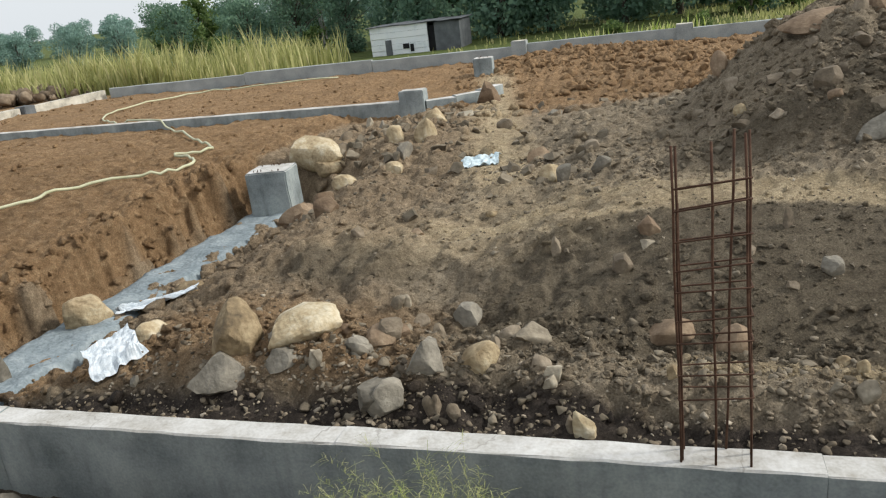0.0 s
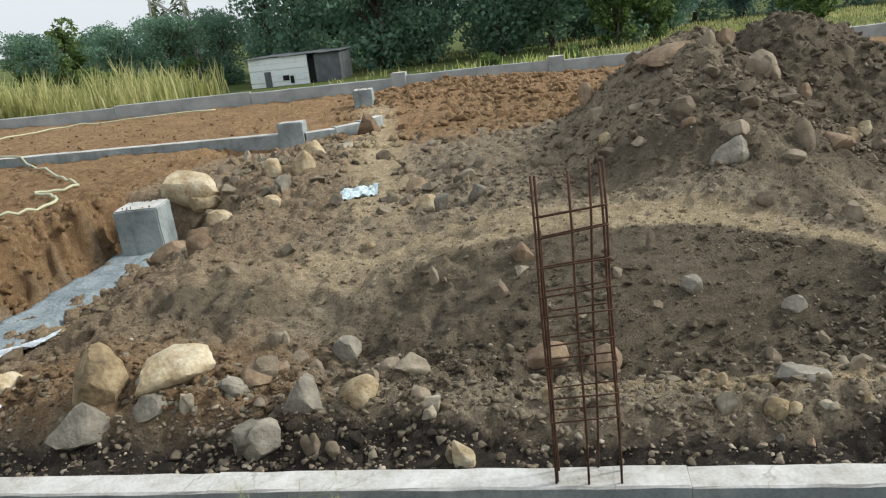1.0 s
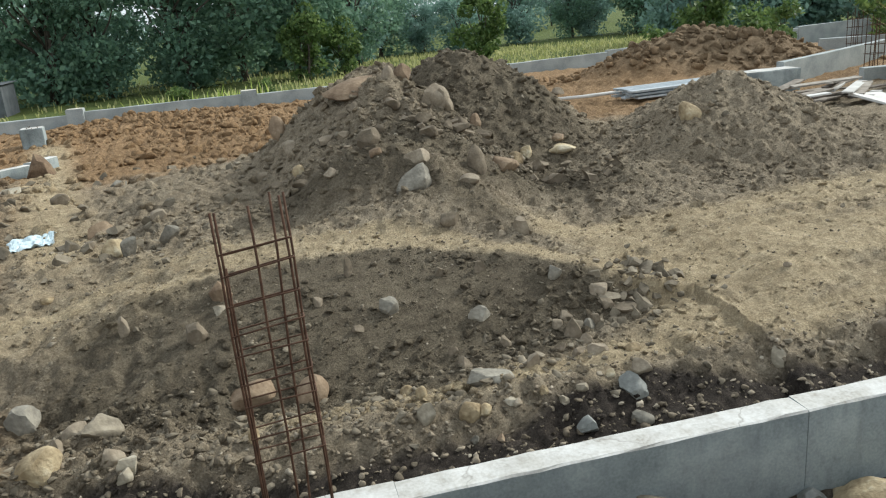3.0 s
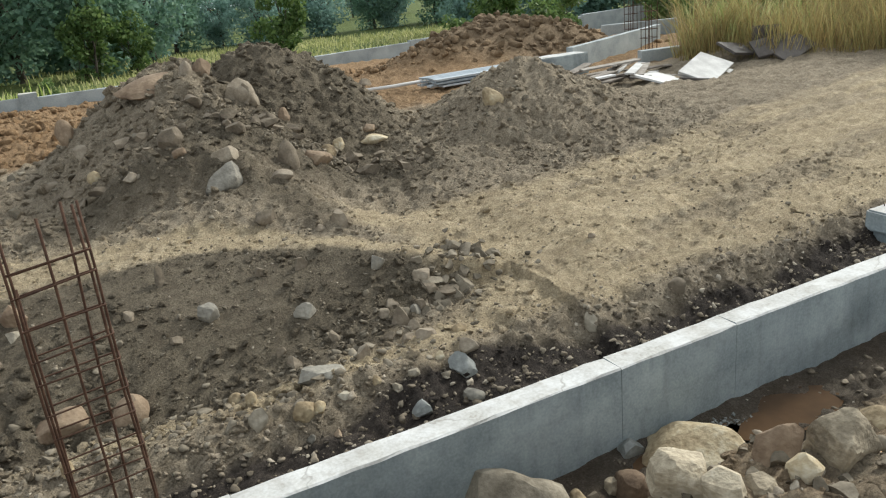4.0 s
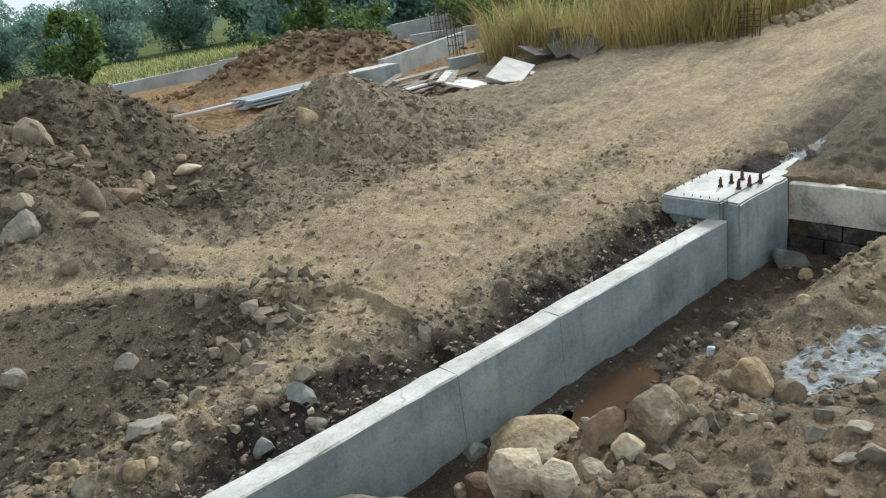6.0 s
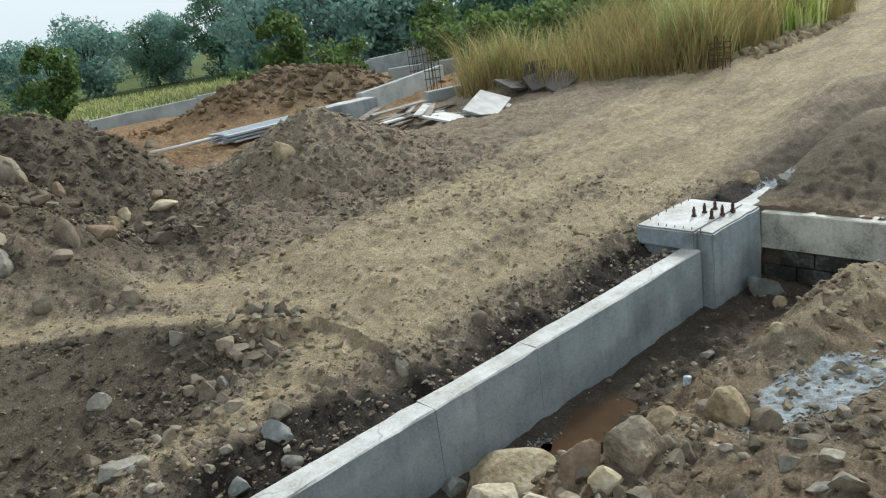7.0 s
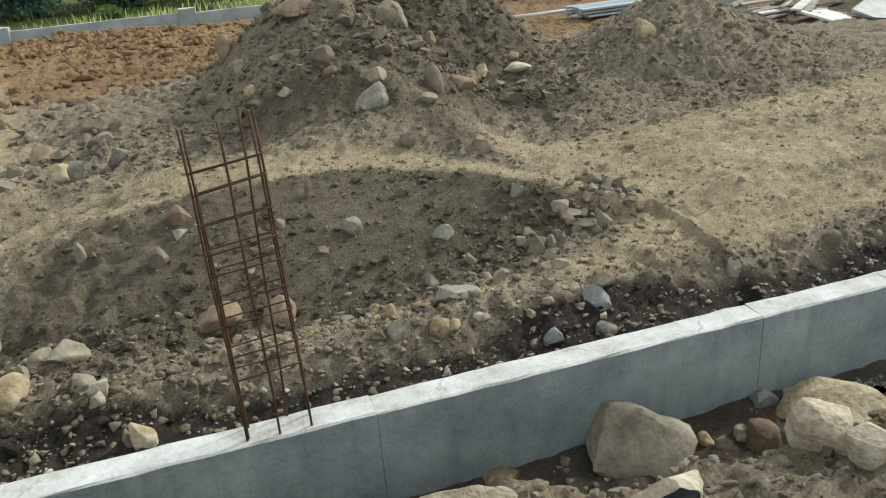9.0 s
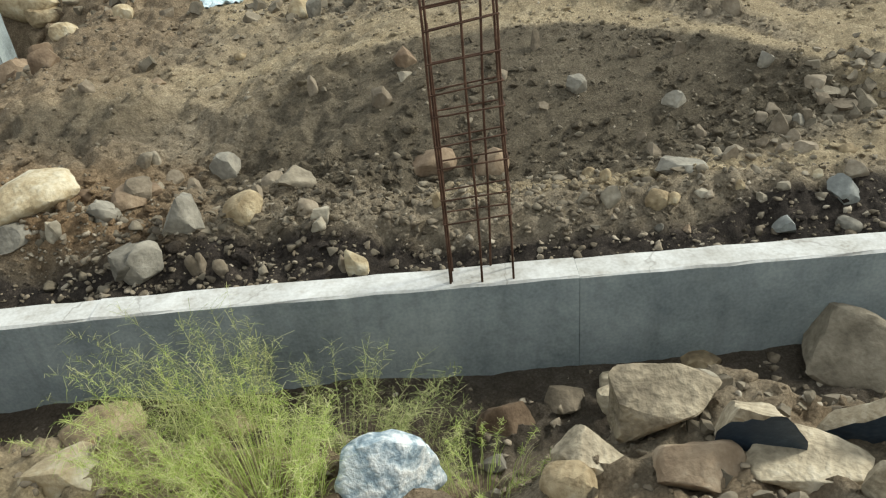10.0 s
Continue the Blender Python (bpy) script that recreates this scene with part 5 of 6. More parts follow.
STONE_SETS += [(QUARTZ, "white and blue quartz boulder on the spoil bank", "rocks on the spoil bank", 0.1, 0, [(-0.32, -1.6, 0.51, 0.27, 0)])]
for k, (mat, label, group, round_, broken, rows) in enumerate(STONE_SETS):
    for ob in place_stones(rows, mat, label, "boulder", group, 100 + k, round_, broken=broken):
        pass
for ob in place_stones([(-5.6, -0.2, 0.3, 0.2, 0), (-5.2, -0.3, 0.36, 0.22, 0), (-4.75, -0.22, 0.24, 0.16, 0), (-4.2, -0.75, 0.5, 0.3, 0)], GREY_ROCK, "grey boulder at the foot of the beam", "boulder", "rocks on the spoil bank", 132, 0.2):
    pass


# ---- gravel and clods, past counting ----
def scatter(name, count, spot, sizes, mat, label, category, seed, sub=2, flat=0.7, sink=0.42):
    """Many small stones in one mesh. spot(rng, n) gives x, y and a weight 0..1."""
    rng = np.random.default_rng(seed)
    variants = [stone_shape(rng, sub, 11, -0.1) for _ in range(20)]
    faces = np.array(ico(sub)[1])
    xs, ys = [], []
    while sum(len(a) for a in xs) < count:
        x, y, w = spot(rng, count)
        keep = (rng.random(count) < w) & ~((y > -0.03) & (y < 0.26) & (x > -12) & (x < 9.2)) & ~((x > 7.7) & (x < 9.2) & (y > -0.15) & (y < 0.83))
        xs.append(x[keep]), ys.append(y[keep])
    x, y = np.concatenate(xs)[:count], np.concatenate(ys)[:count]
    size = sizes[0] * (sizes[1] / sizes[0]) ** (rng.random(count) ** 1.8)
    z = height(x, y)
    nv = len(variants[0])
    verts = np.empty((count, nv, 3))
    pick = rng.integers(0, 20, count)
    a, b = rng.uniform(0, math.tau, count), rng.uniform(-0.6, 0.6, count)
    for i in range(count):
        v = variants[pick[i]] * (size[i] * rng.uniform(0.7, 1.1), size[i] * rng.uniform(0.55, 0.9), size[i] * flat * rng.uniform(0.6, 1.0))
        cb, sb, ca, sa = math.cos(b[i]), math.sin(b[i]), math.cos(a[i]), math.sin(a[i])
        v = np.stack([v[:, 0] * cb + v[:, 2] * sb, v[:, 1], -v[:, 0] * sb + v[:, 2] * cb], -1)
        verts[i] = np.stack([v[:, 0] * ca - v[:, 1] * sa + x[i], v[:, 0] * sa + v[:, 1] * ca + y[i], v[:, 2] + z[i] + size[i] * flat * (0.5 - sink)], -1)
    tri = (faces[None] + (np.arange(count) * nv)[:, None, None]).reshape(-1, 3)
    ob = soup(name, verts.reshape(-1, 3), tri, mat, smooth=mat is EARTH or sub > 2)
    if sub > 2:
        ob.data.set_sharp_from_angle(angle=radians(32))
    if mat is EARTH:
        for key, w in zip(("red", "grey", "pale", "wet", "grass"), soils(x, y, z)):
            ob.data.attributes.new(key, "FLOAT", "POINT").data.foreach_set("value", np.repeat(w, nv).astype(np.float32))
    return tagged(ob, label, category, kind="stuff")


def soup(name, verts, tris, mat, parent=None, smooth=False):
    me = bpy.data.meshes.new(name)
    k = tris.shape[1]
    me.vertices.add(len(verts))
    me.vertices.foreach_set("co", np.ascontiguousarray(verts, dtype=np.float32).ravel())
    me.loops.add(tris.size)
    me.loops.foreach_set("vertex_index", tris.ravel().astype(np.int32))
    me.polygons.add(len(tris))
    me.polygons.foreach_set("loop_start", np.arange(0, tris.size, k, dtype=np.int32))
    me.update(calc_edges=True)
    me.materials.append(mat)
    if smooth:
        me.shade_smooth()
    ob = new(name, me)
    ob.parent = parent
    return ob


def zone(x0, x1, y0, y1, weight):
    def spot(rng, n):
        x, y = rng.uniform(x0, x1, n), rng.uniform(y0, y1, n)
        return x, y, np.clip(weight(x, y), 0, 1)
    return spot


def patchy(x, y, s=1.1, seed=77, floor=0.08):
    return np.clip(fbm(x * s, y * s, 3, seed) * 2.2 + 0.25, floor, 1)


def foot_of_heaps(x, y):
    return np.clip(1.3 * bump(x, y, 3.3, 2.1, 1.3, 0.35, 12) + 0.9 * bump(x, y, 0.3, 1.5, 2.4, 0.45) + 0.7 * bump(x, y, 3.4, 6.3, 2.2, 0.7, -8) + 0.5 * bump(x, y, -1.2, 6.0, 1.6, 1.4) + 0.9 * bump(x, y, -2.2, 1.2, 2.4, 0.5), 0, 1)


scatter("gravel", 3600, zone(-6.5, 8.2, 0.24, 1.15, lambda x, y: (0.25 + patchy(x, y, 2.5)) * (1 - 0.75 * sstep(0.5, 1.1, y))), (0.008, 0.045), PEBBLE, "mixed grey and tan gravel in dark soil", "gravel", 1, 2)
scatter("gravel", 2600, zone(-6, 8.5, 0.5, 6.5, lambda x, y: (0.18 * patchy(x, y) + foot_of_heaps(x, y)) * (1 - 0.9 * track_mask(x, y))), (0.010, 0.05), DUST_PEBBLE, "loose grey stones round the earth heaps", "gravel", 2, 2)
scatter("gravel", 2600, zone(-3.5, 8.8, -3.3, -0.05, lambda x, y: 0.25 + 0.75 * patchy(x, y, 2.0, 78)), (0.008, 0.05), PEBBLE, "loose grey and tan stones on the spoil bank", "gravel", 3, 2)
scatter("grit", 9000, zone(-6.4, 9.5, 0.7, 6.8, lambda x, y: (0.25 + 0.75 * patchy(x, y, 1.2, 92)) * (1 - 0.65 * track_mask(x, y))), (0.006, 0.022), PEBBLE, "fine grit lying over the earth", "grit", 25, 1)
scatter("crumbs", 14000, zone(-6.4, 10, 0.7, 8.5, lambda x, y: (0.3 + 0.7 * patchy(x, y, 1.6, 93)) * (1 - 0.65 * track_mask(x, y))), (0.008, 0.03), EARTH, "fine crumbs of dry earth", "crumbs", 26, 1)
scatter("earth_clods", 2600, zone(-3.5, 8.6, -3.2, -0.85, lambda x, y: (0.2 + 0.8 * patchy(x, y, 1.8, 94)) * (1 - bump(x, y, 5.85, -2.0, 1.0, 0.35, -22, 2))), (0.012, 0.06), EARTH, "dry clods of earth over the spoil bank", "clods", 27, 2)
scatter("earth_clods", 6000, zone(-6.2, 9, 0.6, 7, lambda x, y: (0.3 * patchy(x, y, 1.5, 79) + 0.6 * foot_of_heaps(x, y)) * (1 - 0.8 * track_mask(x, y))), (0.012, 0.075), EARTH, "dry brown clods of earth", "clods", 4, 2)
scatter("earth_clods", 3200, zone(-2.5, 10, 5.5, 13, lambda x, y: np.clip(bump(x, y, 2.5, 8.6, 3.4, 3.0, 0, 2) + 0.5 * bump(x, y, 7.3, 6.9, 2.6, 2.4, 0, 2), 0, 1)), (0.014, 0.10), EARTH, "brown clods and stones over the big earth heap", "clods", 5, 2)
scatter("red_clods", 3000, zone(-7, 3, 7, 25, lambda x, y: 0.15 + 0.85 * np.clip(bump(x, y, -3.0, 21.5, 3.4, 3.0, 0, 2) + 0.7 * bump(x, y, -0.5, 17, 2.2, 4.5, 0, 2) + 0.5 * bump(x, y, -4, 10, 1.6, 3.0), 0, 1)), (0.025, 0.20), EARTH, "loose red clods of dug earth", "clods", 6, 2, 0.8)
scatter("red_clods", 1500, zone(8, 19, 13, 26, lambda x, y: bump(x, y, 14.4, 19.1, 4.6, 2.4, -40, 2)), (0.03, 0.22), EARTH, "red clods over the far earth heap", "clods", 7, 2, 0.8)
scatter("red_clods", 2600, zone(-26, -7.2, 1, 24, lambda x, y: 0.3 + 0.7 * patchy(x, y, 0.6, 80)), (0.02, 0.09), EARTH, "small red clods on the levelled plot", "clods", 8, 1)
scatter("gravel", 800, zone(-3.8, 4.6, 0.45, 2.2, lambda x, y: np.clip(1.0 * bump(x, y, -0.6, 1.25, 2.3, 0.45, 0, 1.5) + 1.0 * bump(x, y, 3.3, 2.05, 1.1, 0.3, 12) + 0.8 * bump(x, y, -2.6, 0.75, 1.6, 0.3) + 0.35 * bump(x, y, 2.4, 1.1, 2.2, 0.4), 0, 1)), (0.014, 0.065), DUST_PEBBLE, "broken grey and tan stones at the foot of the heap", "gravel", 15, 2, 0.75, 0.45)
scatter("gravel", 700, zone(-2.0, 9.5, 5.6, 11, lambda x, y: np.clip(bump(x, y, 2.5, 8.2, 3.2, 2.6, 0, 2) + 0.6 * bump(x, y, 7.3, 6.6, 2.4, 2.0, 0, 2), 0, 1)), (0.012, 0.08), DUST_PEBBLE, "grey stones over the earth heaps", "gravel", 18, 2, 0.75, 0.3)
scatter("rubble", 260, zone(-5.8, 0.6, 4.2, 13, lambda x, y: np.clip(0.9 * bump(x, y, -1.3, 6.0, 1.0, 0.8) + 0.8 * bump(x, y, -4.6, 8.6, 0.9, 2.6, 0, 2) + 0.15 * patchy(x, y, 1.0, 88), 0, 1)), (0.03, 0.15), DUST_PEBBLE, "brown stones along the trodden path", "rubble", 19, 3, 0.8, 0.3)
scatter("earth_clods", 520, zone(-7.75, -7.02, 0.3, 7.6, lambda x, y: 0.4 + 0.6 * patchy(x, y, 1.6, 83)), (0.02, 0.11), EARTH, "clods broken from the trench side", "clods", 23, 2, 0.9, 0.4)
scatter("earth_clods", 420, zone(-6.2, -4.6, 0.6, 7.6, lambda x, y: patchy(x, y, 1.6, 84)), (0.02, 0.16), EARTH, "brown clods along the trench edge", "clods", 24, 2, 0.8, 0.4)
scatter("chippings", 1600, zone(4.5, 7.2, -2.8, -1.3, lambda x, y: bump(x, y, 5.85, -2.0, 0.95, 0.3, -22, 2)), (0.004, 0.014), POWDER, "small pale chippings on the spilt cement", "gravel", 16, 1, 0.6)
scatter("rubble", 60, zone(2.7, 4.2, 1.6, 2.7, lambda x, y: bump(x, y, 3.45, 2.15, 0.6, 0.3, 25, 2)), (0.04, 0.11), DUST_PEBBLE, "grey stones tumbled into the hollow beside the heap", "rubble", 21, 3, 0.85, 0.3)
scatter("rubble", 120, zone(-1.6, 5.2, 4.6, 7.2, lambda x, y: np.clip(bump(x, y, 3.5, 6.2, 1.5, 0.5, -8, 2) + 0.5 * bump(x, y, 0.8, 6.4, 1.2, 0.5), 0, 1)), (0.04, 0.17), DUSTY_ROCK, "brown stones along the foot of the big heap", "rubble", 22, 3, 0.8, 0.3)
scatter("rubble", 300, zone(0.4, 6.5, -2.8, -0.75, lambda x, y: np.clip(bump(x, y, 2.0, -1.5, 1.6, 0.5, 0, 2) + bump(x, y, 4.6, -1.9, 1.8, 0.5, -8, 2), 0, 1)), (0.02, 0.09), DUST_PEBBLE, "broken tan stones between the boulders", "rubble", 17, 3, 0.8, 0.35)
scatter("blue_chippings", 500, zone(4.1, 4.9, -0.55, -0.08, lambda x, y: bump(x, y, 4.5, -0.28, 0.24, 0.14, 0, 2)), (0.008, 0.024), BLUE_ROCK, "small heap of blue stone chippings", "gravel", 10, 1)
scatter("rubble", 700, zone(-38, -25, 21, 33, lambda x, y: bump(x, y, -31, 26, 5.5, 2.0, 20, 2)), (0.12, 0.5), CLOD, "heap of brown rubble behind the wall", "rubble", 13, 2, 0.9, -0.4)
scatter("rubble", 300, zone(17, 26, 3, 6, lambda x, y: bump(x, y, 22, 5.0, 3.2, 0.35, 3, 2)), (0.05, 0.26), EARTH, "dark clods along the road edge", "rubble", 14, 2, 0.9)


# ---- grass ----
def blades(name, x, y, h, width, mat, seed, lean=0.35, parent=None, z=None):
    """Thin pointed blades, each bending its own way."""
    rng = np.random.default_rng(seed)
    n = len(x)
    z = height(x, y) if z is None else z
    a, b = rng.uniform(0, math.tau, n), rng.uniform(0, math.tau, n)
    lx, ly = np.cos(a) * lean * h * rng.uniform(0.2, 1, n), np.sin(a) * lean * h * rng.uniform(0.2, 1, n)
    wx, wy = np.cos(b) * width / 2, np.sin(b) * width / 2
    base = np.stack([x, y, z - 0.03], -1)
    side = np.stack([wx, wy, 0 * x], -1)
    mid = np.stack([x + lx * 0.35, y + ly * 0.35, z + h * 0.6], -1)
    tip = np.stack([x + lx, y + ly, z + h * rng.uniform(0.85, 1.0, n)], -1)
    v = np.stack([base - side, base + side, mid + side * 0.8, mid - side * 0.8, tip], 1).reshape(-1, 3)
    o = (np.arange(n) * 5)[:, None]
    t = np.concatenate([o + [0, 1, 2], o + [0, 2, 3], o + [3, 2, 4]], 0)
    return soup(name, v, t, mat, parent)


def meadow(name, n, spot, hs, width, mat, label, seed, lean=0.35):
    rng = np.random.default_rng(seed)
    x, y, w = spot(rng, n * 3)
    keep = np.nonzero(rng.random(len(x)) < w)[0][:n]
    x, y = x[keep], y[keep]
    h = rng.uniform(*hs, len(x)) * np.clip(0.85 + 0.9 * fbm(x * 1.3, y * 1.3, 3, seed), 0.25, 1.5)
    return tagged(blades(name, x, y, h, width, mat, seed, lean), label, "grass", kind="stuff")


def road_edge(x):
    return np.interp(x, (13.8, 14.6, 15.7, 16.3, 18, 21, 27), (9.9, 8.9, 6.7, 4.9, 4.9, 5.0, 5.3))


def reeds(x, y, depth):
    """The strip of tall growth behind the road's far edge."""
    n = 0.4 * fbm(x * 0.8, y * 0.8, 2, 5)
    return sstep(0.0, 0.6, y - road_edge(x) - n) * (1 - sstep(depth, depth + 1.8, y - road_edge(x))) * sstep(0.0, 0.5, 9.9 + 1.0 * (x - 13.9) - y + n)


meadow("dry_grass", 30000, zone(14, 28, 4.4, 15, lambda x, y: reeds(x, y, 3.8) * (0.35 + 0.65 * patchy(x, y, 0.7, 89))), (0.6, 1.9), 0.015, DRY_GRASS, "tall dry yellow grass beside the dirt road", 21, 0.85)
meadow("tall_grass", 9000, zone(15, 28, 4.6, 14, lambda x, y: reeds(x, y, 4.6) * sstep(0.0, 0.3, fbm(x * 0.5, y * 0.5, 2, 12))), (0.8, 2.2), 0.02, GREEN_GRASS, "green stems among the dry grass", 27, 0.55)
meadow("tall_grass", 11000, zone(16, 45, 8, 34, lambda x, y: sstep(2.6, 4.5, y - road_edge(x) + 0.8 * fbm(x * 0.3, y * 0.3, 2, 6)) * sstep(0.0, 1.0, 9.4 + 0.95 * (x - 13.9) - y)), (0.7, 1.5), 0.06, GREEN_GRASS, "tall green grass behind the road", 22)
meadow("tall_grass", 1600, zone(21.5, 26, 4.4, 7.5, lambda x, y: bump(x, y, 23.6, 5.9, 1.5, 0.7, 10, 2)), (1.2, 1.9), 0.04, FRESH_GRASS, "bright green reeds at the road edge", 23)
meadow("reed_grass", 14000, zone(-48, -13, 25.5, 36, lambda x, y: sstep(0.4, 2.2, y - wall_line(x)) * (0.25 + patchy(x, y, 0.35, 85)) * (1 - 0.6 * sstep(-22, -14, x)) * (1 - sstep(-17.6, -16.9, x))), (0.9, 2.0), 0.07, MEADOW, "tall green and straw reed grass behind the wall", 24)
meadow("meadow_grass", 11000, zone(-12, 48, 26, 62, lambda x, y: sstep(1.0, 3.0, y - wall_line(x)) * (0.1 + 0.9 * sstep(-1, 5, x)) * (0.3 + patchy(x, y, 0.2, 86))), (0.15, 0.4), 0.09, MEADOW, "yellow green field grass", 25)
meadow("weeds", 500, zone(-6, 4, 24, 27, lambda x, y: np.clip(bump(x, y, -0.4, 26.4, 1.2, 0.5) + bump(x, y, -3.2, 26, 0.8, 0.4), 0, 1)), (0.4, 0.9), 0.06, FRESH_GRASS, "yellow green weeds behind the wall", 26)


def grass_clump(x, y, h, n_blades, n_stems, seed, mat, spread=0.2, lean=(0.0, 0.0), label="feathery green grass clump on the spoil bank"):
    """Narrow arching leaves and fine flowering stems."""
    rng = np.random.default_rng(seed)
    z = float(height(x, y))
    ob = tagged(empty("grass_clump", x, y, z), label, "grass", "grass clumps on the bank")
    vs, ts = [], []

    def ribbon(p, w, taper=True):
        a = rng.uniform(0, math.tau)
        s = np.array([math.cos(a), math.sin(a), 0]) * w / 2
        o = len(vs)
        for i, q in enumerate(p):
            k = 1 - 0.85 * i / (len(p) - 1) if taper else 1
            vs.append(q - s * k), vs.append(q + s * k)
        for i in range(len(p) - 1):
            ts.append((o + 2 * i, o + 2 * i + 1, o + 2 * i + 3)), ts.append((o + 2 * i, o + 2 * i + 3, o + 2 * i + 2))
    for _ in range(n_blades):
        a, r0 = rng.uniform(0, math.tau), spread * math.sqrt(rng.random())
        p0 = np.array([r0 * math.cos(a), r0 * math.sin(a), -0.03])
        d = np.array([math.cos(a) * 0.5 + lean[0], math.sin(a) * 0.5 + lean[1], 0]) * rng.uniform(0.3, 1)
        hh = h * rng.uniform(0.35, 0.75)
        ribbon([p0 + d * hh * u * u + np.array([0, 0, hh * (u - 0.35 * u ** 3)]) for u in np.linspace(0, 1, 6)], rng.uniform(0.003, 0.007))
    tagged(soup("foliage", np.array(vs), np.array(ts), mat, ob), kind="stuff")
    vs, ts = [], []
    for _ in range(n_stems):
        a, r0 = rng.uniform(0, math.tau), spread * math.sqrt(rng.random())
        p0 = np.array([r0 * math.cos(a), r0 * math.sin(a), -0.03])
        d = np.array([math.cos(a) * 0.45 + lean[0], math.sin(a) * 0.45 + lean[1], 0]) * rng.uniform(0.3, 1.1)
        hh = h * rng.uniform(0.65, 1.05)
        line = [p0 + d * hh * u ** 1.7 + np.array([0, 0, hh * (u - 0.18 * u ** 3)]) for u in np.linspace(0, 1, 8)]
        ribbon(line, 0.0028)
        for _ in range(90):
            u = rng.uniform(0.45, 1.0)
            k = u * 7
            i = min(int(k), 6)
            q = line[i] + (line[i + 1] - line[i]) * (k - i)
            e = rng.normal(size=3) * (0.6, 0.6, 0.35) + (0, 0, 0.35)
            ln = rng.uniform(0.03, 0.10) * (1.25 - u * 0.6) * h / 0.7
            ribbon([q, q + e * ln * 0.5, q + e * ln + np.array([0, 0, -0.15 * ln])], 0.0019, False)
    if vs:
        tagged(soup("flower_head", np.array(vs), np.array(ts), mat, ob), kind="stuff")
    return ob


grass_clump(-1.05, -1.30, 0.82, 80, 40, 41, GREEN_GRASS, 0.20, (-0.35, 0.12))
grass_clump(-0.55, -1.22, 0.80, 90, 46, 42, GREEN_GRASS, 0.18, (0.12, 0.12), "straw green grass clump leaning over the pit")
grass_clump(-0.85, -1.75, 0.66, 620, 46, 43, FRESH_GRASS, 0.28, (-0.15, 0.05), "dense fresh green grass clump close to the path")
grass_clump(-1.25, -1.55, 0.62, 110, 40, 44, FRESH_GRASS, 0.26, (-0.35, 0.05))
grass_clump(0.10, -1.50, 0.36, 160, 14, 45, FRESH_GRASS, 0.24, (0.15, 0.0), "low bright green grass tuft beside a quartz boulder")
grass_clump(-0.26, -1.02, 0.62, 50, 26, 46, GREEN_GRASS, 0.16, (0.15, 0.05), "thin straw coloured grass tuft at the pit edge")
grass_clump(2.75, -2.2, 0.22, 22, 0, 47, DRY_GRASS, 0.12, (0.2, 0.1), "dry uprooted grass roots on the bank")


# ---- trees ----
def tree(h, w, seed, mat, leaves=1500, trunk=0.32, leaf=0.3, bare=False, blobs=13, bark=None):
    """Tapered trunk with limbs, and a crown of many single leaves in uneven clumps."""
    rng = np.random.default_rng(seed)
    ob = empty("tree", 0, 0, 0)
    bm = bmesh.new()
    top = np.array([rng.uniform(-0.1, 0.1) * w, rng.uniform(-0.1, 0.1) * w, h * 0.72])
    tube(bm, [tuple(top * u + np.array([0.04 * w * math.sin(u * 5 + seed), 0, -0.1 * (1 - u)])) for u in np.linspace(0, 1, 6)], [h * 0.022 * (1 - 0.7 * u) for u in np.linspace(0, 1, 6)], 7)
    centres = []
    for k in range(blobs):
        a, u = rng.uniform(0, math.tau), rng.uniform(trunk - 0.1, 1.0)
        r = w / 2 * rng.uniform(0.25, 0.8) * (1.15 - 0.55 * abs(u - 0.55) * 2)
        c = np.array([r * math.cos(a), r * math.sin(a), h * (0.12 + 0.8 * u)])
        centres.append((c, w * rng.uniform(0.13, 0.24)))
        s = top * min(0.95, max(0.3, u - 0.2))
        m = (s + c) / 2 + rng.normal(size=3) * 0.04 * w
        tube(bm, [tuple(s), tuple(m), tuple(c)], [h * 0.008, h * 0.006, h * 0.002], 5)
        if bare:
            for _ in range(5):
                e = c + rng.normal(size=3) * 0.1 * h
                tube(bm, [tuple(m), tuple((m + e) / 2 + rng.normal(size=3) * 0.02 * h), tuple(e)], [h * 0.004, h * 0.003, h * 0.001], 4)
    part("trunk", bm, bark or BARK, ob, smooth=True)
    if not bare:
        n = leaves
        pick = rng.integers(0, len(centres), n)
        cs, rs = np.array([c for c, _ in centres])[pick], np.array([r for _, r in centres])[pick]
        d = rng.normal(size=(n, 3))
        d /= np.linalg.norm(d, axis=1)[:, None]
        p = cs + d * (rs * rng.uniform(0.35, 1.08, n) ** 0.6)[:, None] * (1, 1, 0.75)
        u = rng.normal(size=(n, 3)) + d * 0.3
        u /= np.linalg.norm(u, axis=1)[:, None]
        q = np.cross(u, rng.normal(size=(n, 3)))
        q /= np.linalg.norm(q, axis=1)[:, None]
        s = (leaf * rng.uniform(0.5, 1.2, n))[:, None]
        v = np.stack([p - u * s, p + q * s * 0.55, p + u * s, p - q * s * 0.55], 1).reshape(-1, 3)
        soup("crown", v, np.arange(n * 4).reshape(-1, 4), mat, ob)
    return ob


def wood(models, spots, label, group):
    """Copies of the model trees, each at its own spot, size and turn."""
    rng = np.random.default_rng(len(label))
    for x, y, s in spots:
        ob = models[int(rng.integers(0, len(models)))]
        m = pose(x, y, float(height(x, y)) - 0.05, 0, 0, rng.uniform(0, 360)) @ Matrix.Diagonal((s * rng.uniform(0.9, 1.15), s * rng.uniform(0.9, 1.15), s, 1))
        tagged(copy_thing(ob, m), label, "tree", group)


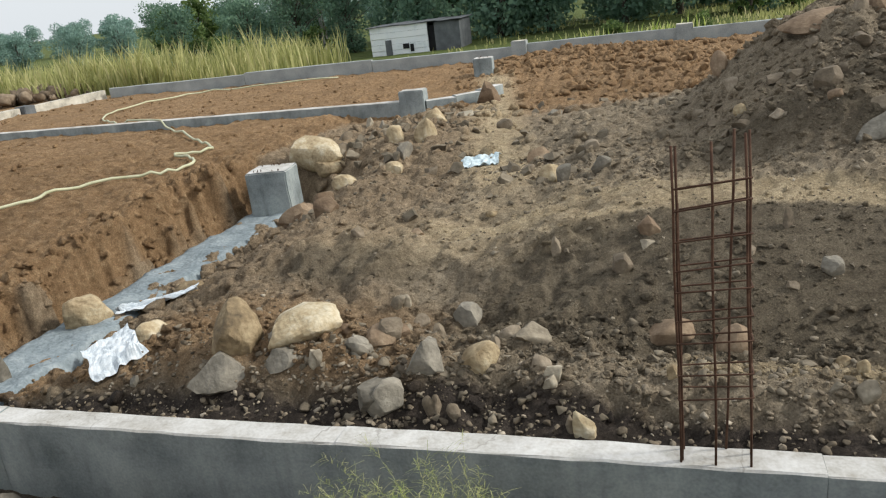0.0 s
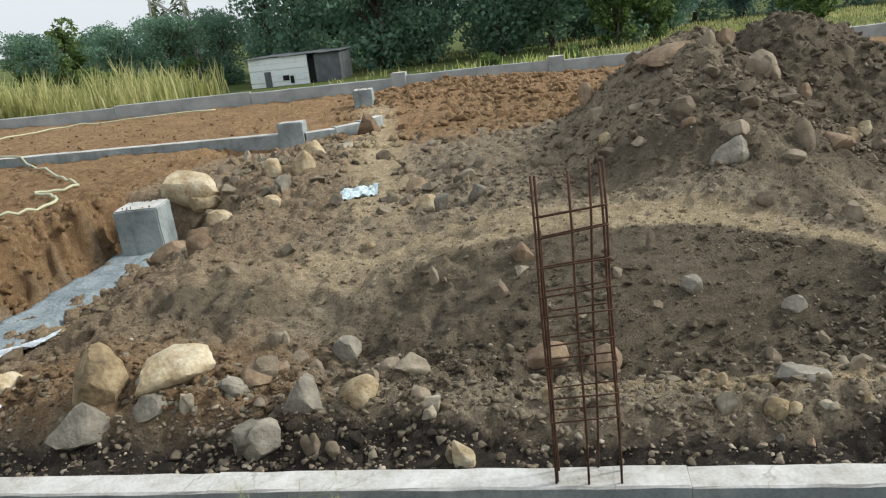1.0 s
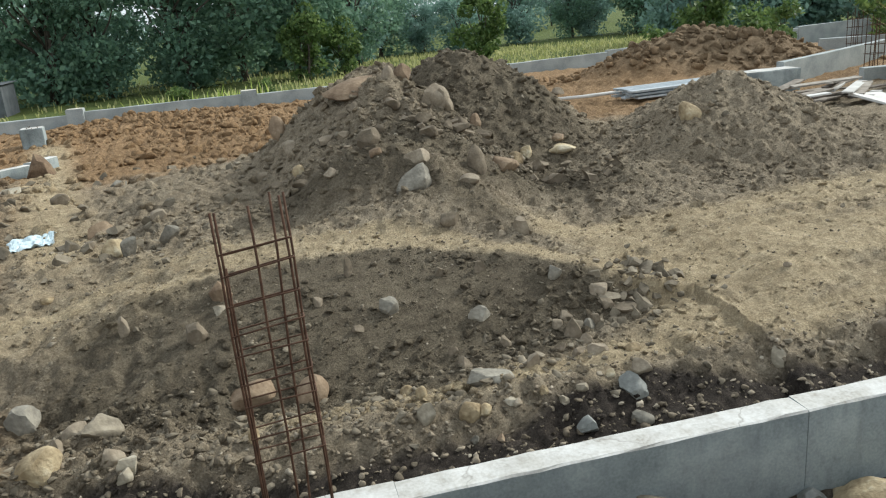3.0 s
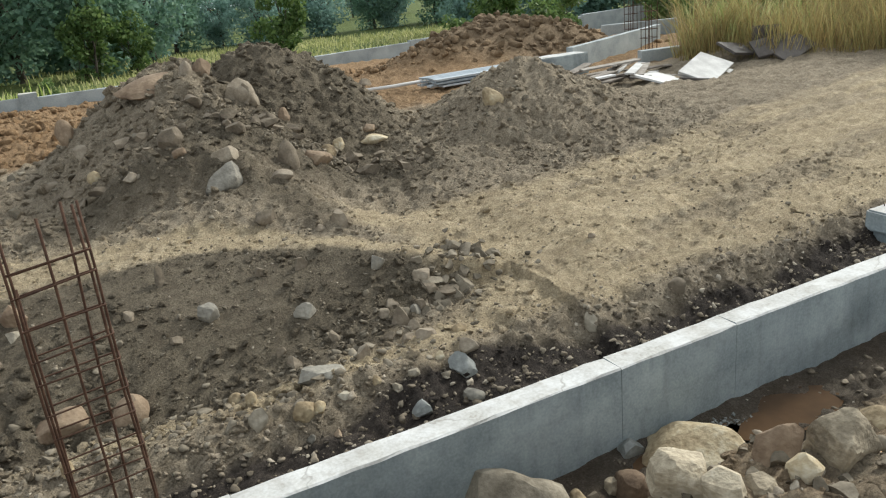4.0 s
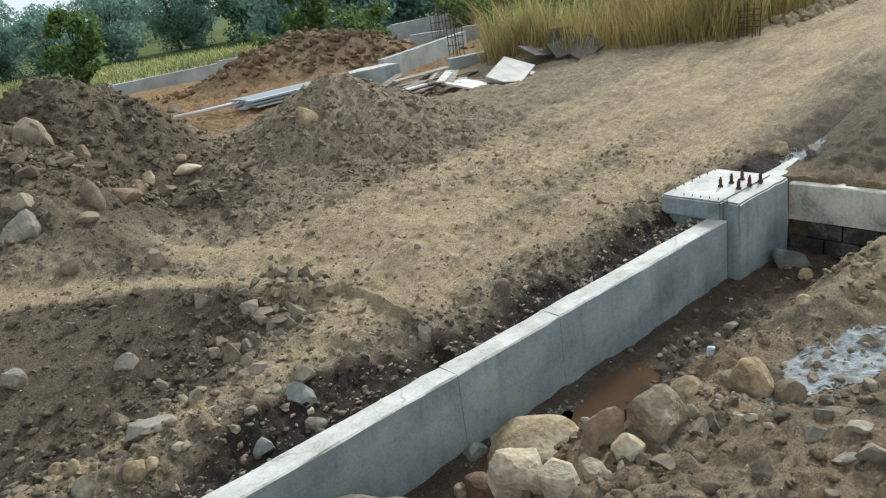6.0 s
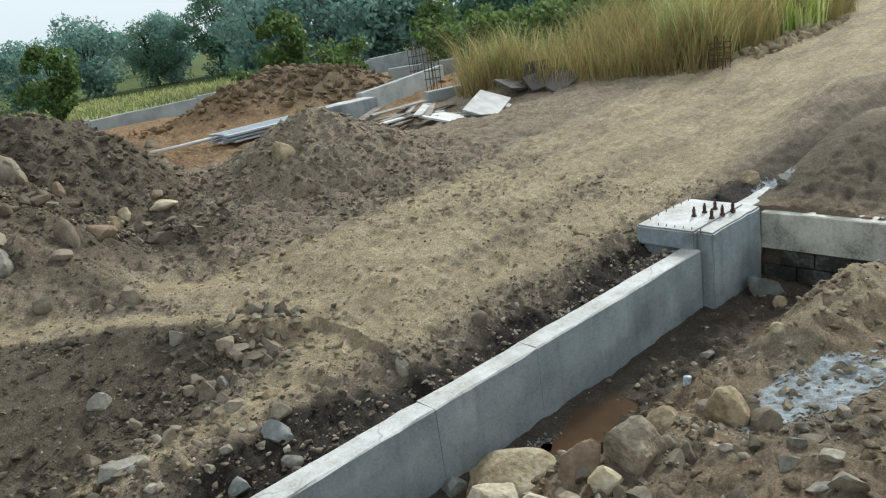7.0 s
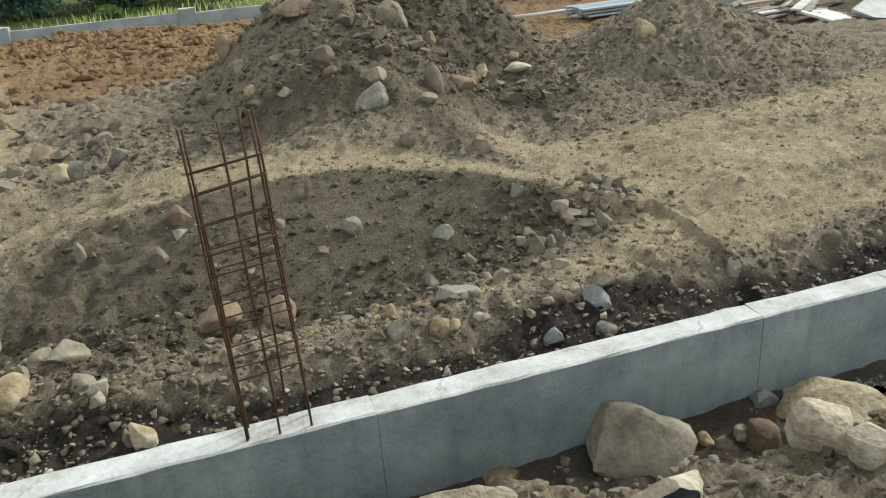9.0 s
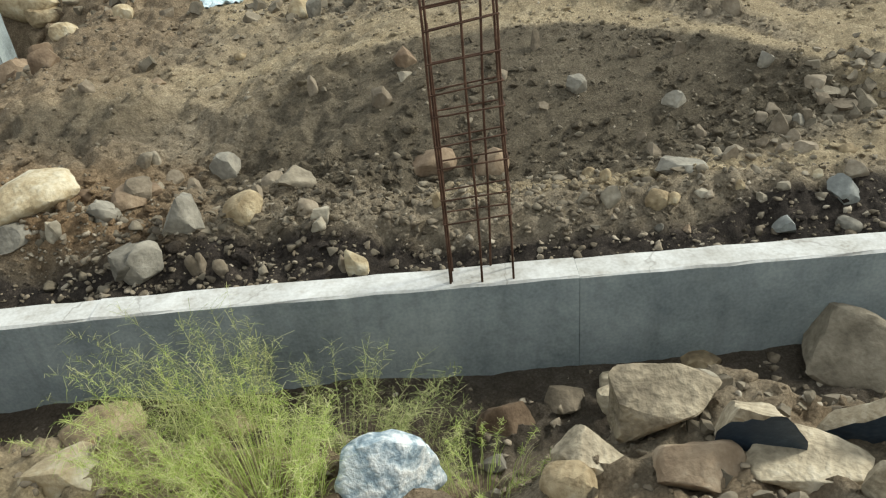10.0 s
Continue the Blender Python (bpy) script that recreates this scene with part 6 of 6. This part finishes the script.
dark = [tree(10.0, 7.5, k, LEAF, 7000, 0.0, 0.2, blobs=30) for k in (1, 2, 3, 4)]
lighter = [tree(6.5, 5.5, k, LEAF_LIGHT, 2400, 0.05, 0.26, blobs=16) for k in (5, 6)]
hazy = [tree(9.0, 8.5, k, LEAF_HAZE, 5200, 0.0, 0.24, blobs=26) for k in (7, 8, 9)]
bush = [tree(2.4, 3.4, k, LEAF_LIGHT, 1300, 0.0, 0.17, blobs=12) for k in (10, 11)]
rng = np.random.default_rng(3)
row = [(float(x + rng.uniform(-1.5, 1.5)), float(46 + 0.12 * x + rng.uniform(-3, 4)), float(rng.uniform(0.85, 1.15)) * (0.45 if x < -19 else 1.0)) for x in np.arange(-30, 6, 3.6)]
row += [(float(x + rng.uniform(-1.5, 1.5)), float(54 + rng.uniform(-3, 4)), float(rng.uniform(1.0, 1.3)) * (0.46 if x < -24 else 1.0)) for x in np.arange(-40, 12, 4.4)]
wood(dark, row, "dense dark green tree behind the boundary wall", "trees behind the wall")
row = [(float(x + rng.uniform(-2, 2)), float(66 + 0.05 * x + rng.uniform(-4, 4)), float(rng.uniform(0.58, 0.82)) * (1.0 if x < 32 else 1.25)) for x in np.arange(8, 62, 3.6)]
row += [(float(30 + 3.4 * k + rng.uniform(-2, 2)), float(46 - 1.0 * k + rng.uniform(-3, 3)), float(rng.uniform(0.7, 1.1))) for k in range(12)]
# Two of these three models carry the haze tint in their leaves.
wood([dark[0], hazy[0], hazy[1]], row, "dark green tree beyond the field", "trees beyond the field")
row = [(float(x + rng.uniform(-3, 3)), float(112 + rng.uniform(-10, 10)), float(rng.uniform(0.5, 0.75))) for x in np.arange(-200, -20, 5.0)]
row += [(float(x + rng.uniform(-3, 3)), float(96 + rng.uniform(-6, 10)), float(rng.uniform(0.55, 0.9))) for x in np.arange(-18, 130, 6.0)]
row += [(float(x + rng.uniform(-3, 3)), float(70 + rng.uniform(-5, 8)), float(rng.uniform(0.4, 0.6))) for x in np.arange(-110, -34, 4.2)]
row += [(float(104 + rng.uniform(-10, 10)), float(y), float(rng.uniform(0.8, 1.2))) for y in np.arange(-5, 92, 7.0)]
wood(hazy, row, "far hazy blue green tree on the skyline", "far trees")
wood(lighter, [(-37, 48, 0.7), (-42, 60, 0.9), (-33, 44, 0.55), (-47, 66, 0.8), (3.4, 40, 0.62), (5.6, 42, 0.5), (26, 37, 0.7), (33, 31, 0.62), (40, 26, 0.6), (46, 22, 0.7), (52, 16, 0.65)], "light green tree among tall grass", "light trees")
wood(lighter, [(13.6, 40.5, 0.66)], "small lone green tree standing in the field", "light trees")
wood(bush, [(float(x), float(y), float(s)) for x, y, s in ((21, 24, 0.8), (25, 22, 0.9), (29, 20, 0.9), (33, 18, 1.0), (37, 15, 1.0), (24, 29, 0.8), (42, 12, 1.0), (31, 25, 1.0), (48, 9, 1.2), (22, 13.5, 0.9), (26, 12.5, 1.2), (30, 13, 1.5), (34, 11, 1.6), (39, 9, 1.7), (28, 17, 1.4), (23.5, 17.5, 0.9), (19.5, 30.5, 0.6), (-26, 38, 0.8), (-30, 40, 0.9), (-22, 40, 0.8), (0.8, 27.8, 0.3), (-2.6, 28, 0.35))], "rounded green bush in rough grass", "bushes")
for ob in dark + lighter + hazy + bush:
    for o in (*ob.children_recursive, ob):
        bpy.data.objects.remove(o)


def pylon(x, y, h, base, top):
    """Lattice power tower with crossed bracing, overgrown at the foot."""
    ob = tagged(empty("pylon", x, y, -0.6, 20), "rusty lattice power pylon overgrown with dry creepers", "pylon")
    corner = lambda k, z: Vector(((base + (top - base) * z / h) / 2 * (1, 1, -1, -1)[k], (base + (top - base) * z / h) / 2 * (1, -1, -1, 1)[k], z))
    for k in range(4):
        bm = bmesh.new()
        tube(bm, [corner(k, -0.3), corner(k, h)], 0.075, 6)
        leg = part("leg", bm, PALE_BARK, ob)
        for n in range(9):
            z0, z1 = h * n / 9, h * (n + 1) / 9
            for a, b in ((z0, z1), (z1, z0)):
                bm = bmesh.new()
                tube(bm, [corner(k, a), corner((k + 1) % 4, b)], 0.04, 5)
                part("brace", bm, PALE_BARK, leg)
    rng = np.random.default_rng(8)
    n = 1500
    k, z = rng.integers(0, 4, n), h * rng.random(n) ** 1.7
    r = (base + (top - base) * z / h) / 2
    px = np.array([1, 1, -1, -1])[k] * r * rng.uniform(0.2, 1.05, n) + rng.normal(size=n) * 0.12
    py = np.array([1, -1, -1, 1])[k] * r * rng.uniform(0.2, 1.05, n) + rng.normal(size=n) * 0.12
    p, u, q = np.stack([px, py, z], -1), rng.normal(size=(n, 3)) * 0.13, rng.normal(size=(n, 3)) * 0.07
    tagged(soup("creeper", np.stack([p - u, p + q, p + u, p - q], 1).reshape(-1, 3), np.arange(n * 4).reshape(-1, 4), LEAF_LIGHT, ob), kind="stuff")
    return ob


pylon(-23.6, 43.5, 13.0, 2.7, 0.9)
